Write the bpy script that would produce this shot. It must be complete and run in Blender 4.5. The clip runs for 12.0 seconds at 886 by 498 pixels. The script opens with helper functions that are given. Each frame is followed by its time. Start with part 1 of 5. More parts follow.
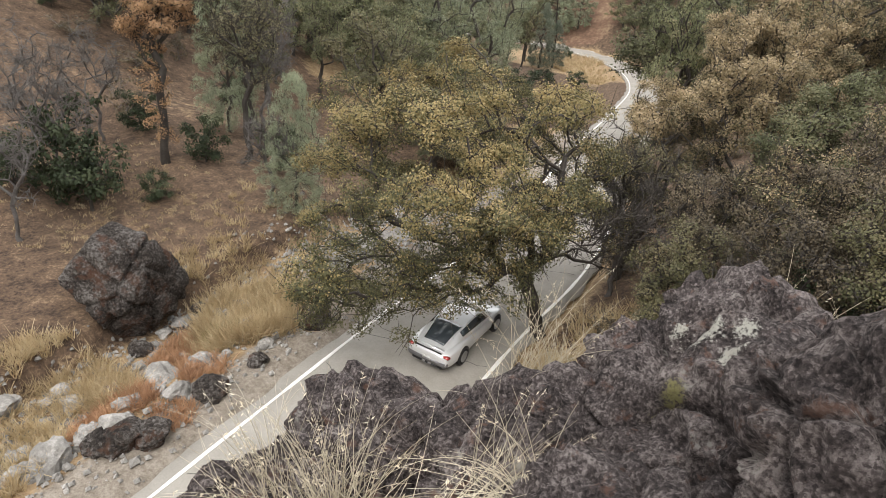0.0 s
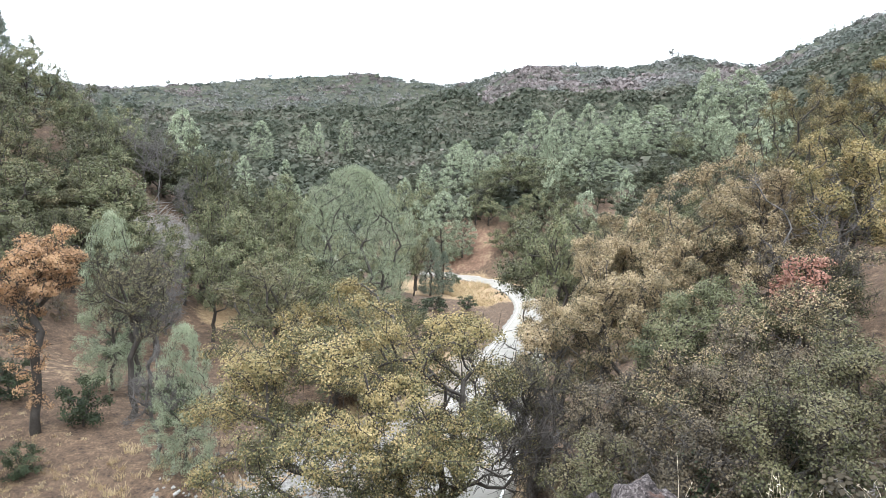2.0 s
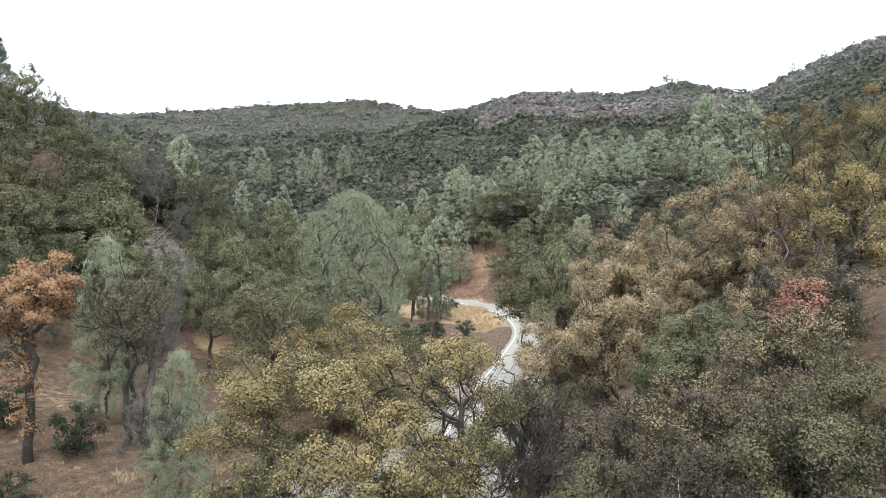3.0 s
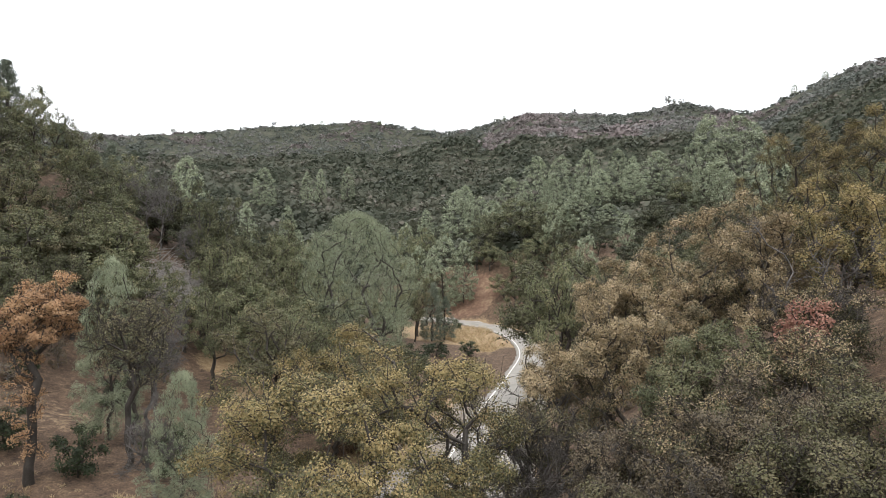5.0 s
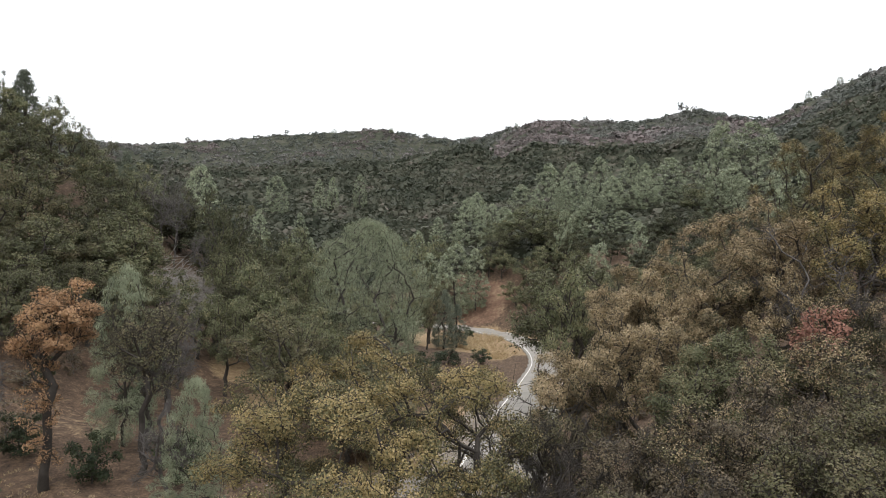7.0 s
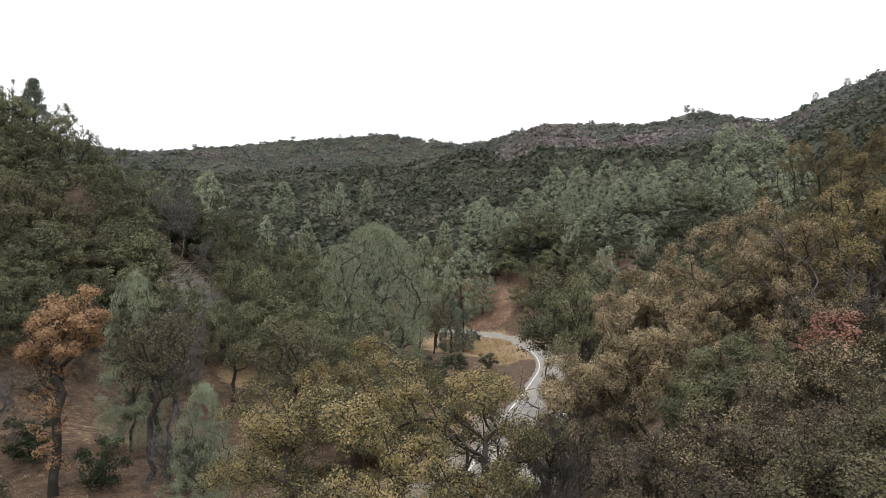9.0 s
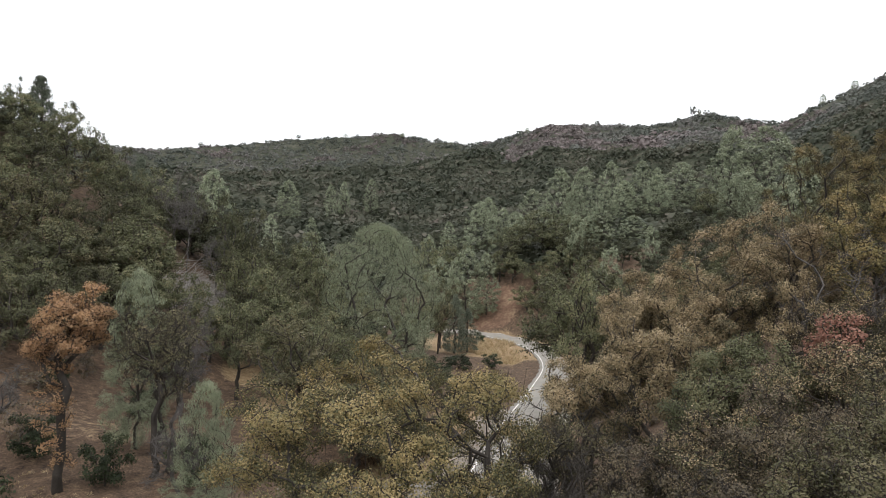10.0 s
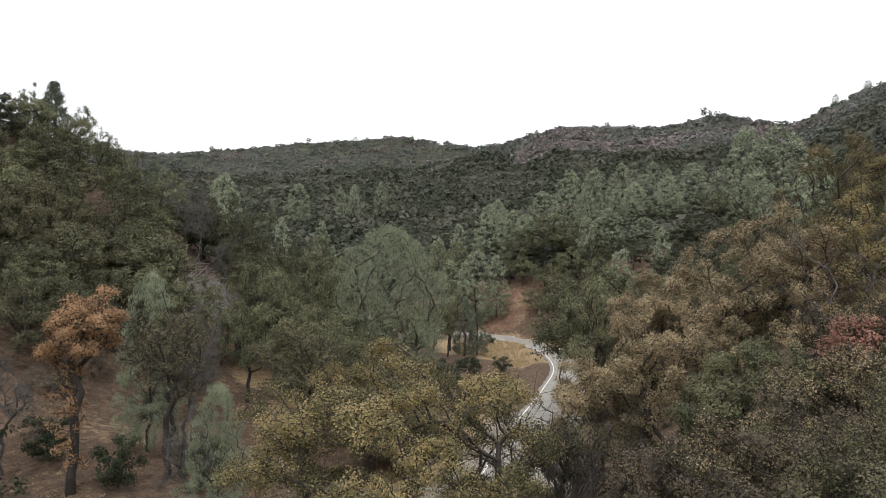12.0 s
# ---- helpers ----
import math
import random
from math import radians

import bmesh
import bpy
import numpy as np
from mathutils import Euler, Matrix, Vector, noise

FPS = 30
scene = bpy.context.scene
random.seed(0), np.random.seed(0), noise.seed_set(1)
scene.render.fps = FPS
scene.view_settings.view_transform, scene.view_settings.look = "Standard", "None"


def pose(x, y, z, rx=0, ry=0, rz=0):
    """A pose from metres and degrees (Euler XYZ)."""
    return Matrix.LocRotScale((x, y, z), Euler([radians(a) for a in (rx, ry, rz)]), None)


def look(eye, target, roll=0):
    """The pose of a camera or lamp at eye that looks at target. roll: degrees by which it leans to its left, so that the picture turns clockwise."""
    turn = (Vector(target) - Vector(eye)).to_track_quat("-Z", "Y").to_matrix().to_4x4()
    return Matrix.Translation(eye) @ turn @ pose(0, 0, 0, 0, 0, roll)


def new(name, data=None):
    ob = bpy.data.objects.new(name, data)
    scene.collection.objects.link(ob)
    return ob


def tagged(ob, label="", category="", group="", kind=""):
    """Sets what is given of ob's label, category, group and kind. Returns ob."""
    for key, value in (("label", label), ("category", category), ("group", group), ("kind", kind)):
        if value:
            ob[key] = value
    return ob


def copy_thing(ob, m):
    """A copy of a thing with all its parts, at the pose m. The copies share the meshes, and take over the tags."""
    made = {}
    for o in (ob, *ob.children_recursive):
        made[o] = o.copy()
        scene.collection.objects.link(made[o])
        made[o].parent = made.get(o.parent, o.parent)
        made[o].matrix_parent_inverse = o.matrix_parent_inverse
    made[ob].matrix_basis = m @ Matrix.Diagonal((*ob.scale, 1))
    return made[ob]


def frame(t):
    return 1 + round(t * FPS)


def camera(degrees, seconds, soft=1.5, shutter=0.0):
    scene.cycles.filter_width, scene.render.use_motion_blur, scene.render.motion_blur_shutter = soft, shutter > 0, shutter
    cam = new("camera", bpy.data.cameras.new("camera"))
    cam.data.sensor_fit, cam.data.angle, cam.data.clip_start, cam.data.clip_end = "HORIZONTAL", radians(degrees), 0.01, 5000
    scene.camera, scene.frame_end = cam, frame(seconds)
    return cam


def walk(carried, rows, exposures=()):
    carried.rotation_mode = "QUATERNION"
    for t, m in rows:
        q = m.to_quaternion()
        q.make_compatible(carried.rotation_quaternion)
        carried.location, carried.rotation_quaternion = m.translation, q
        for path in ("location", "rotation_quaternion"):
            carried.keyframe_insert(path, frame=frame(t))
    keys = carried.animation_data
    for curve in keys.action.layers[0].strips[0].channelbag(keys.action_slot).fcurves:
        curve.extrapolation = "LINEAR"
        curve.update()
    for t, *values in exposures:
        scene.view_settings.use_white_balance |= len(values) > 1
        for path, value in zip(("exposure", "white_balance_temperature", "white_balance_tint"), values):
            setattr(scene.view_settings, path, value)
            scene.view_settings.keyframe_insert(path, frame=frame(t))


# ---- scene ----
cam = camera(69.5, 12.0, 0.8)
PATH = [
    (0.0, pose(-0.126, 0.194, 14.459, 60.76, -4.69, 7.20)),
    (0.5, pose(-0.034, 0.108, 14.592, 70.27, -3.32, 1.04)),
    (1.0, pose(-0.01, 0.052, 14.648, 75.72, -2.56, -1.23)),
    (1.5, pose(0.005, 0.023, 14.684, 79.25, -2.00, -2.48)),
    (2.0, pose(0, 0, 14.7, 81.56, -2.03, -2.91)),
    (2.5, pose(0, 0, 14.7, 83.25, -2.29, -2.98)),
    (3.0, pose(0, 0, 14.7, 83.77, -1.85, -3.15)),
    (5.0, pose(0, 0, 14.7, 85.60, -1.80, -2.82)),
    (5.5, pose(0, 0, 14.7, 85.78, -1.70, -2.33)),
    (6.0, pose(0, 0, 14.7, 86.07, -1.91, -2.10)),
    (6.5, pose(0, 0, 14.7, 86.18, -1.77, -1.88)),
    (7.0, pose(0, 0, 14.7, 86.23, -1.69, -1.77)),
    (9.0, pose(0, 0, 14.7, 86.60, -1.29, -1.21)),
    (9.5, pose(0, 0, 14.7, 86.68, -1.78, -1.03)),
    (10.0, pose(0, 0, 14.7, 86.60, -1.73, -0.79)),
    (10.5, pose(0, 0, 14.7, 86.71, -1.62, -0.61)),
    (11.0, pose(0, 0, 14.7, 86.81, -1.52, -0.44)),
    (11.5, pose(0, 0, 14.7, 86.72, -1.46, -0.25)),
    (12.0, pose(0, 0, 14.7, 86.80, -1.50, 0.08)),
]
walk(cam, PATH, ((0.0, 0.5, 6620, 10), (0.5, 1.06, 6420, 10), (1.0, 1.38, 6000, 7), (1.5, 1.36, 5850, 6), (2.5, 0.95, 5980, 7), (3.0, 0.81, 6060, 7), (5.0, 0.37, 6380, 10), (6.5, 0.08, 6420, 10), (9.0, -0.03, 6430, 10), (12.0, -0.08, 6430, 10)))

# ---- light ----
SUN_EL, SUN_AZ = 62.0, 200.0
world = bpy.data.worlds.new("overcast_sky")
scene.world = world
world.use_nodes = True
wn, wl = world.node_tree.nodes, world.node_tree.links
wn.clear()
sky = wn.new("ShaderNodeTexSky")
sky.sky_type, sky.sun_disc, sky.sun_elevation, sky.sun_rotation = "NISHITA", False, radians(SUN_EL), radians(SUN_AZ)
sky.air_density, sky.dust_density = 1.0, 6.0
cloud = wn.new("ShaderNodeMixRGB")
cloud.inputs[0].default_value, cloud.inputs[2].default_value = 0.9, (16.0, 16.2, 16.6, 1)
wback = wn.new("ShaderNodeBackground")
wback.inputs[1].default_value = 0.09
wout = wn.new("ShaderNodeOutputWorld")
wl.new(sky.outputs[0], cloud.inputs[1])
wl.new(cloud.outputs[0], wback.inputs[0])
wl.new(wback.outputs[0], wout.inputs[0])
sun = new("sun", bpy.data.lights.new("sun", "SUN"))
sun.data.energy, sun.data.angle, sun.data.color = 1.5, radians(40), (1, 0.95, 0.88)
sun.matrix_basis = look((40 * math.sin(radians(SUN_AZ)) * math.cos(radians(SUN_EL)), 40 * math.cos(radians(SUN_AZ)) * math.cos(radians(SUN_EL)), 14 + 40 * math.sin(radians(SUN_EL))), (0, 0, 14))


# ---- materials ----
def shader(name, rough=0.8):
    m = bpy.data.materials.new(name)
    m.use_nodes = True
    t = m.node_tree
    b = t.nodes["Principled BSDF"]
    b.inputs["Roughness"].default_value = rough
    b.inputs["Specular IOR Level"].default_value = 0.25
    return m, t.nodes, t.links, b


def ramp_node(nodes, stops):
    r = nodes.new("ShaderNodeValToRGB")
    while len(r.color_ramp.elements) < len(stops):
        r.color_ramp.elements.new(0.5)
    for e, (p, c) in zip(r.color_ramp.elements, stops):
        e.position, e.color = p, (*c, 1)
    return r


def noise_node(nodes, links, scale, detail=6.0, rough=0.6, world_space=False):
    n = nodes.new("ShaderNodeTexNoise")
    n.inputs["Scale"].default_value, n.inputs["Detail"].default_value, n.inputs["Roughness"].default_value = scale, detail, rough
    c = nodes.new("ShaderNodeTexCoord") if not world_space else nodes.new("ShaderNodeNewGeometry")
    links.new(c.outputs["Position" if world_space else "Object"], n.inputs["Vector"])
    return n


def bump_in(nodes, links, b, source, strength, distance):
    k = nodes.new("ShaderNodeBump")
    k.inputs["Strength"].default_value, k.inputs["Distance"].default_value = strength, distance
    links.new(source, k.inputs["Height"])
    links.new(k.outputs[0], b.inputs["Normal"])


def leaf_material(name, stops, through_light=0.3, tree_shift=0.25, patch=0.9):
    """Leaves: each leaf its own colour from the stops, each tree a little lighter or darker."""
    m, n, l, b = shader(name, 0.6)
    g, o = n.new("ShaderNodeNewGeometry"), n.new("ShaderNodeObjectInfo")
    r = ramp_node(n, stops)
    clump = noise_node(n, l, patch, 3, 0.6, True)
    wide = n.new("ShaderNodeMapRange")
    wide.inputs[1].default_value, wide.inputs[2].default_value, wide.inputs[4].default_value = 0.32, 0.68, 0.7
    l.new(clump.outputs[0], wide.inputs[0])
    both = n.new("ShaderNodeMath")
    both.operation = "MULTIPLY_ADD"
    both.inputs[1].default_value = 0.34
    l.new(g.outputs["Random Per Island"], both.inputs[0])
    l.new(wide.outputs[0], both.inputs[2])
    l.new(both.outputs[0], r.inputs[0])
    v = n.new("ShaderNodeMapRange")
    v.inputs[3].default_value, v.inputs[4].default_value = 1 - tree_shift, 1 + tree_shift
    l.new(o.outputs["Random"], v.inputs[0])
    h = n.new("ShaderNodeHueSaturation")
    h.inputs["Saturation"].default_value = 0.79
    l.new(r.outputs[0], h.inputs["Color"])
    l.new(v.outputs[0], h.inputs["Value"])
    l.new(h.outputs[0], b.inputs["Base Color"])
    t = n.new("ShaderNodeBsdfTranslucent")
    l.new(h.outputs[0], t.inputs[0])
    mix = n.new("ShaderNodeMixShader")
    mix.inputs[0].default_value = through_light
    l.new(b.outputs[0], mix.inputs[1])
    l.new(t.outputs[0], mix.inputs[2])
    l.new(mix.outputs[0], n["Material Output"].inputs[0])
    return m


def mottled(name, stops, scale, rough=0.85, bump=0.4, depth=0.03, fine=6.0, world_space=True, spec=0.2):
    """A surface whose colour runs through the stops at two scales of noise, with relief."""
    m, n, l, b = shader(name, rough)
    b.inputs["Specular IOR Level"].default_value = spec
    a, c = noise_node(n, l, scale, 8, 0.65, world_space), noise_node(n, l, scale * fine, 6, 0.7, world_space)
    mix = n.new("ShaderNodeMath")
    mix.operation = "MULTIPLY_ADD"
    mix.inputs[1].default_value = 0.6
    half = n.new("ShaderNodeMath")
    half.operation = "MULTIPLY"
    half.inputs[1].default_value = 0.42
    l.new(c.outputs[0], half.inputs[0])
    l.new(a.outputs[0], mix.inputs[0])
    l.new(half.outputs[0], mix.inputs[2])
    r = ramp_node(n, stops)
    l.new(mix.outputs[0], r.inputs[0])
    l.new(r.outputs[0], b.inputs["Base Color"])
    bump_in(n, l, b, c.outputs[0], bump, depth)
    return m


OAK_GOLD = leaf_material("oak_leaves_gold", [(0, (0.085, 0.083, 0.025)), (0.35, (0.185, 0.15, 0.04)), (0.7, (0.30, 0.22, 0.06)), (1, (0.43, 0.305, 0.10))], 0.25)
# Greener inner leaves, also darkened to paint shade into the gaps between boughs.
OAK_INNER_SHADED = leaf_material("oak_leaves_inner_shaded", [(0, (0.045, 0.05, 0.022)), (0.5, (0.10, 0.10, 0.038)), (1, (0.19, 0.165, 0.06))], 0.25)
OAK_BROWN = leaf_material("oak_leaves_brown", [(0, (0.115, 0.093, 0.045)), (0.35, (0.255, 0.193, 0.087)), (0.7, (0.42, 0.305, 0.14)), (1, (0.58, 0.45, 0.25))], 0.3, 0.08)
OAK_DARK = leaf_material("dark_oak_leaves", [(0, (0.036, 0.046, 0.024)), (0.5, (0.074, 0.084, 0.042)), (1, (0.14, 0.132, 0.068))], 0.3, 0.35)
PALE_STRAW = leaf_material("pale_dry_stalks", [(0, (0.42, 0.34, 0.21)), (0.5, (0.60, 0.51, 0.35)), (1, (0.80, 0.73, 0.57))], 0.2)
OAK_OLIVE = leaf_material("oak_leaves_olive", [(0, (0.075, 0.085, 0.04)), (0.5, (0.15, 0.14, 0.06)), (1, (0.26, 0.21, 0.10))], 0.38)
OAK_GREEN = leaf_material("oak_leaves_green", [(0, (0.055, 0.068, 0.032)), (0.5, (0.13, 0.138, 0.058)), (0.85, (0.20, 0.19, 0.085)), (1, (0.31, 0.26, 0.13))], 0.3, 0.42)
OAK_RUST = leaf_material("oak_leaves_rust", [(0, (0.17, 0.09, 0.032)), (0.5, (0.36, 0.19, 0.065)), (1, (0.50, 0.29, 0.11))])
OAK_RED = leaf_material("oak_leaves_red", [(0, (0.26, 0.09, 0.05)), (1, (0.42, 0.18, 0.11))])
PINE = leaf_material("pine_needles", [(0, (0.15, 0.19, 0.115)), (0.5, (0.29, 0.335, 0.20)), (1, (0.46, 0.50, 0.30))], 0.3, 0.15)
PINE_FRESH = leaf_material("pine_needles_fresh", [(0, (0.15, 0.185, 0.108)), (0.5, (0.27, 0.31, 0.178)), (1, (0.42, 0.46, 0.26))], 0.3, 0.05)
PINE_DARK = leaf_material("pine_needles_dark", [(0, (0.095, 0.118, 0.082)), (1, (0.21, 0.24, 0.165))], 0.3)
SHRUB = leaf_material("shrub_leaves", [(0, (0.02, 0.034, 0.016)), (0.6, (0.05, 0.07, 0.028)), (1, (0.09, 0.115, 0.045))])
BRUSH_BROWN = leaf_material("brush_leaves", [(0, (0.06, 0.05, 0.03)), (0.5, (0.135, 0.105, 0.058)), (1, (0.24, 0.18, 0.10))])
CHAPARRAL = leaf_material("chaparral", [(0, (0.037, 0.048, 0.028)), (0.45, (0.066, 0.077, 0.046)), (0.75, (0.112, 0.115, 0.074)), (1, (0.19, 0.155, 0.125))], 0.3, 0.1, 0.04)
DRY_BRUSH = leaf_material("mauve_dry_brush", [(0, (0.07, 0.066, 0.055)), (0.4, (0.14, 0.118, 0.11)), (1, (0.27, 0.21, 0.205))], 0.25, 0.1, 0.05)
# Far brush: a greyer kind, its colour also paled to paint in distance haze.
HAZED_CHAPARRAL = leaf_material("hazed_grey_chaparral", [(0, (0.07, 0.085, 0.066)), (0.4, (0.11, 0.122, 0.10)), (0.7, (0.16, 0.155, 0.14)), (1, (0.25, 0.21, 0.21))], 0.3, 0.1, 0.014)
STRAW = leaf_material("dry_grass", [(0, (0.34, 0.235, 0.10)), (0.5, (0.54, 0.39, 0.18)), (1, (0.70, 0.56, 0.31))], 0.3)
STRAW_ORANGE = leaf_material("orange_dry_weeds", [(0, (0.24, 0.11, 0.04)), (0.5, (0.43, 0.21, 0.08)), (1, (0.54, 0.31, 0.13))], 0.25)
STRAW_GREEN = leaf_material("greenish_weeds", [(0, (0.14, 0.13, 0.04)), (1, (0.30, 0.27, 0.09))], 0.25)
BARE = mottled("grey_bare_limbs", [(0.25, (0.055, 0.05, 0.047)), (0.75, (0.19, 0.175, 0.165))], 4)
BARK = mottled("oak_bark", [(0.25, (0.03, 0.026, 0.023)), (0.6, (0.075, 0.066, 0.058)), (0.8, (0.16, 0.145, 0.13))], 3, bump=0.6)
TWIG = mottled("bare_twigs", [(0.25, (0.11, 0.10, 0.095)), (0.75, (0.27, 0.25, 0.24))], 4)

# ---- ground form ----
ROAD = np.array([(-33.7, -53.3, 1.0), (-17.6, -17.0, 0.5), (-9.5, 1.3, 0.0), (-1.46, 19.55, 0.0), (2.9, 29.5, -0.4), (8.3, 51, -3.0), (14.5, 74, -6.0),
                 (19.8, 96, -8.6), (21.3, 115, -10.4), (18.6, 130, -11.6), (12, 140.5, -12.2), (2, 146.5, -12.6), (-10, 152, -13.0), (-19, 163, -13.3), (-23, 180, -13.6), (-24, 205, -13)])


def spline(points, steps):
    """Catmull-Rom curve through the points."""
    p = np.vstack([2 * points[0] - points[1], points, 2 * points[-1] - points[-2]])
    out = []
    for i in range(1, len(p) - 2):
        for s in np.linspace(0, 1, steps, endpoint=False):
            a, b, c, d = p[i - 1:i + 3]
            out.append(0.5 * (2 * b + (c - a) * s + (2 * a - 5 * b + 4 * c - d) * s * s + (3 * b - a - 3 * c + d) * s ** 3))
    return np.array(out + [p[-2]])


LINE = spline(ROAD, 14)
TANGENT = np.gradient(LINE[:, :2], axis=0)
TANGENT /= np.linalg.norm(TANGENT, axis=1)[:, None]
SIDE = np.stack([TANGENT[:, 1], -TANGENT[:, 0]], 1)


def smooth(a, b, v):
    t = np.clip((v - a) / (b - a), 0, 1)
    return t * t * (3 - 2 * t)


def wobble(x, y, size, seed=0.0):
    """Cheap smooth noise, about -1 to 1."""
    a, b = x / size + seed * 1.7, y / size - seed * 2.3
    return 0.4 * (np.sin(1.3 * a + 2.1 * np.sin(0.7 * b + seed)) + np.sin(1.7 * b - 1.9 * np.sin(0.9 * a)) + 0.5 * np.sin(2.9 * a + 3.7 * b + seed))


SKY_AZ = (-180, -120, -80, -50, -38, -30, -24, -15, -4, 3, 6, 9.7, 16, 20, 23, 28, 34, 42, 60, 100, 140, 180)
SKY_EL = (9, 10, 10, 8, 6, 4.6, 4.1, 5.4, 6.6, 5.9, 6.4, 7.6, 7.7, 7.8, 8.4, 7.5, 10.2, 13, 14, 13, 11, 9)
SKY_D = (600, 500, 420, 420, 520, 800, 900, 900, 900, 860, 700, 620, 600, 580, 560, 560, 540, 480, 320, 300, 500, 600)


def road_near(x, y):
    """Signed distance from the road's middle (right is plus) and the road's height there."""
    x, y = np.atleast_1d(x).astype(float), np.atleast_1d(y).astype(float)
    u, z = np.empty_like(x), np.empty_like(x)
    for i in range(0, len(x), 4000):
        dx, dy = x[i:i + 4000, None] - LINE[:, 0], y[i:i + 4000, None] - LINE[:, 1]
        k = np.argmin(dx * dx + dy * dy, 1)
        j = np.arange(len(k))
        along = dx[j, k] * TANGENT[k, 0] + dy[j, k] * TANGENT[k, 1]
        side = dx[j, k] * SIDE[k, 0] + dy[j, k] * SIDE[k, 1]
        side = np.where(np.abs(along) > 6, np.sign(side + 1e-9) * np.hypot(dx[j, k], dy[j, k]), side)
        nxt = np.clip(k + np.where(along > 0, 1, -1), 0, len(LINE) - 1)
        gap = np.hypot(LINE[nxt, 0] - LINE[k, 0], LINE[nxt, 1] - LINE[k, 1]) + 1e-6
        s = np.clip(np.abs(along) / gap, 0, 1)
        u[i:i + 4000], z[i:i + 4000] = side, LINE[k, 2] * (1 - s) + LINE[nxt, 2] * s
    return u, z


def height(x, y):
    """The ground's height at x, y."""
    x, y = np.atleast_1d(x).astype(float), np.atleast_1d(y).astype(float)
    u, zr = road_near(x, y)
    r, az = np.hypot(x, y), np.degrees(np.arctan2(x, y))
    left, right = np.maximum(-u - 3.4, 0), np.maximum(u - 3.0, 0)
    rough = 0.25 * wobble(x, y, 3.1) + 0.5 * wobble(x, y, 11, 2)
    # the creek bed beside the road, then the flat and the far slope
    zl = zr - 0.9 * smooth(1.5, 4, left) * (1 - smooth(5.9, 6.5, left + 0.5 * wobble(x, y, 2.2, 3))) + 0.30 * np.maximum(left - 25, 0) + 0.02 * left - 0.1 * np.maximum(left - 75, 0)
    zq = zr + 0.62 * np.minimum(right, 24) + 0.34 * np.maximum(right - 24, 0)
    # the rocky knoll that the camera stands on
    knoll = np.hypot(x - 3.2, y + 4.4)
    zq = zq + 8.6 * (1 - smooth(4.4, 14.5, knoll)) + 0.9 * (1 - smooth(3.5, 6.5, knoll))
    zl = zl + 20 * np.exp(-((x + 88) / 46) ** 2 - ((y - 110) / 75) ** 2) * smooth(0, 25, left)
    z = np.where(u < 0, zl, zq) + rough * smooth(0, 4, np.maximum(left, right))
    # hills
    el, far = np.interp(az, SKY_AZ, SKY_EL), np.interp(az, SKY_AZ, SKY_D)
    top = 14.7 + far * np.tan(np.radians(el))
    near = np.interp(az, (-90, -30, -18, 0, 10, 40, 90), (120, 190, 230, 195, 120, 90, 90))
    relief = 7 * wobble(x, y, 60, 1) + 4 * wobble(x, y, 24, 3)
    t = np.clip((r - near) / (far - near), 0, 1.6)
    rise = np.where(t <= 1, t ** 1.12, 1 - 0.5 * (t - 1))
    # a nearer ridge hides the foot of the far hill
    crest = 14.7 + 470 * np.tan(np.radians(np.interp(az, (-40, -25, -15, -5, 0, 5), (2.6, 2.4, 2.9, 3.6, 4.3, 5.2))))
    k = np.clip((r - near) / (470 - near), 0, 2)
    front = -12 + (crest + 12) * np.where(k <= 1, k ** 1.15, 1 - 1.1 * (k - 1))
    back = -12 + (top + 12) * np.where(t <= 1, 0.45 * t ** 1.3 + 0.55 * t ** 4, rise)
    single = smooth(3, 8, az) + (az < -60)
    hill = single * (-12 + (top + 12) * rise) + (1 - single) * np.maximum(front, back)
    hill = hill + relief * np.sin(np.pi * np.clip(t, 0, 1)) + 2.0 * wobble(x, y, 30, 5) * (t > 0.5)
    mix = smooth(150, 260, r)
    z = z * (1 - mix) + hill * mix
    z = np.where(r > 1400, z + (40 - z) * smooth(1400, 3000, r), z)
    return z - 0.22 * (1 - smooth(2.9, 3.6, np.abs(u))) * (r < 250)


# ---- helpers for meshes ----
def np_mesh(name, verts, quads, mats, slots=None, flat=False):
    """A mesh from numpy arrays of corners and quads (or triangles)."""
    me = bpy.data.meshes.new(name)
    k = quads.shape[1]
    me.vertices.add(len(verts))
    me.vertices.foreach_set("co", np.asarray(verts, np.float32).ravel())
    me.loops.add(quads.size)
    me.loops.foreach_set("vertex_index", np.asarray(quads, np.int32).ravel())
    me.polygons.add(len(quads))
    me.polygons.foreach_set("loop_start", np.arange(len(quads), dtype=np.int32) * k)
    me.polygons.foreach_set("loop_total", np.full(len(quads), k, dtype=np.int32))
    me.polygons.foreach_set("use_smooth", np.full(len(quads), not flat))
    for m in mats:
        me.materials.append(m)
    if slots is not None:
        me.polygons.foreach_set("material_index", np.asarray(slots, np.int32))
    me.update(calc_edges=True)
    return me


def unit(v):
    return v / (np.linalg.norm(v, axis=-1, keepdims=True) + 1e-9)


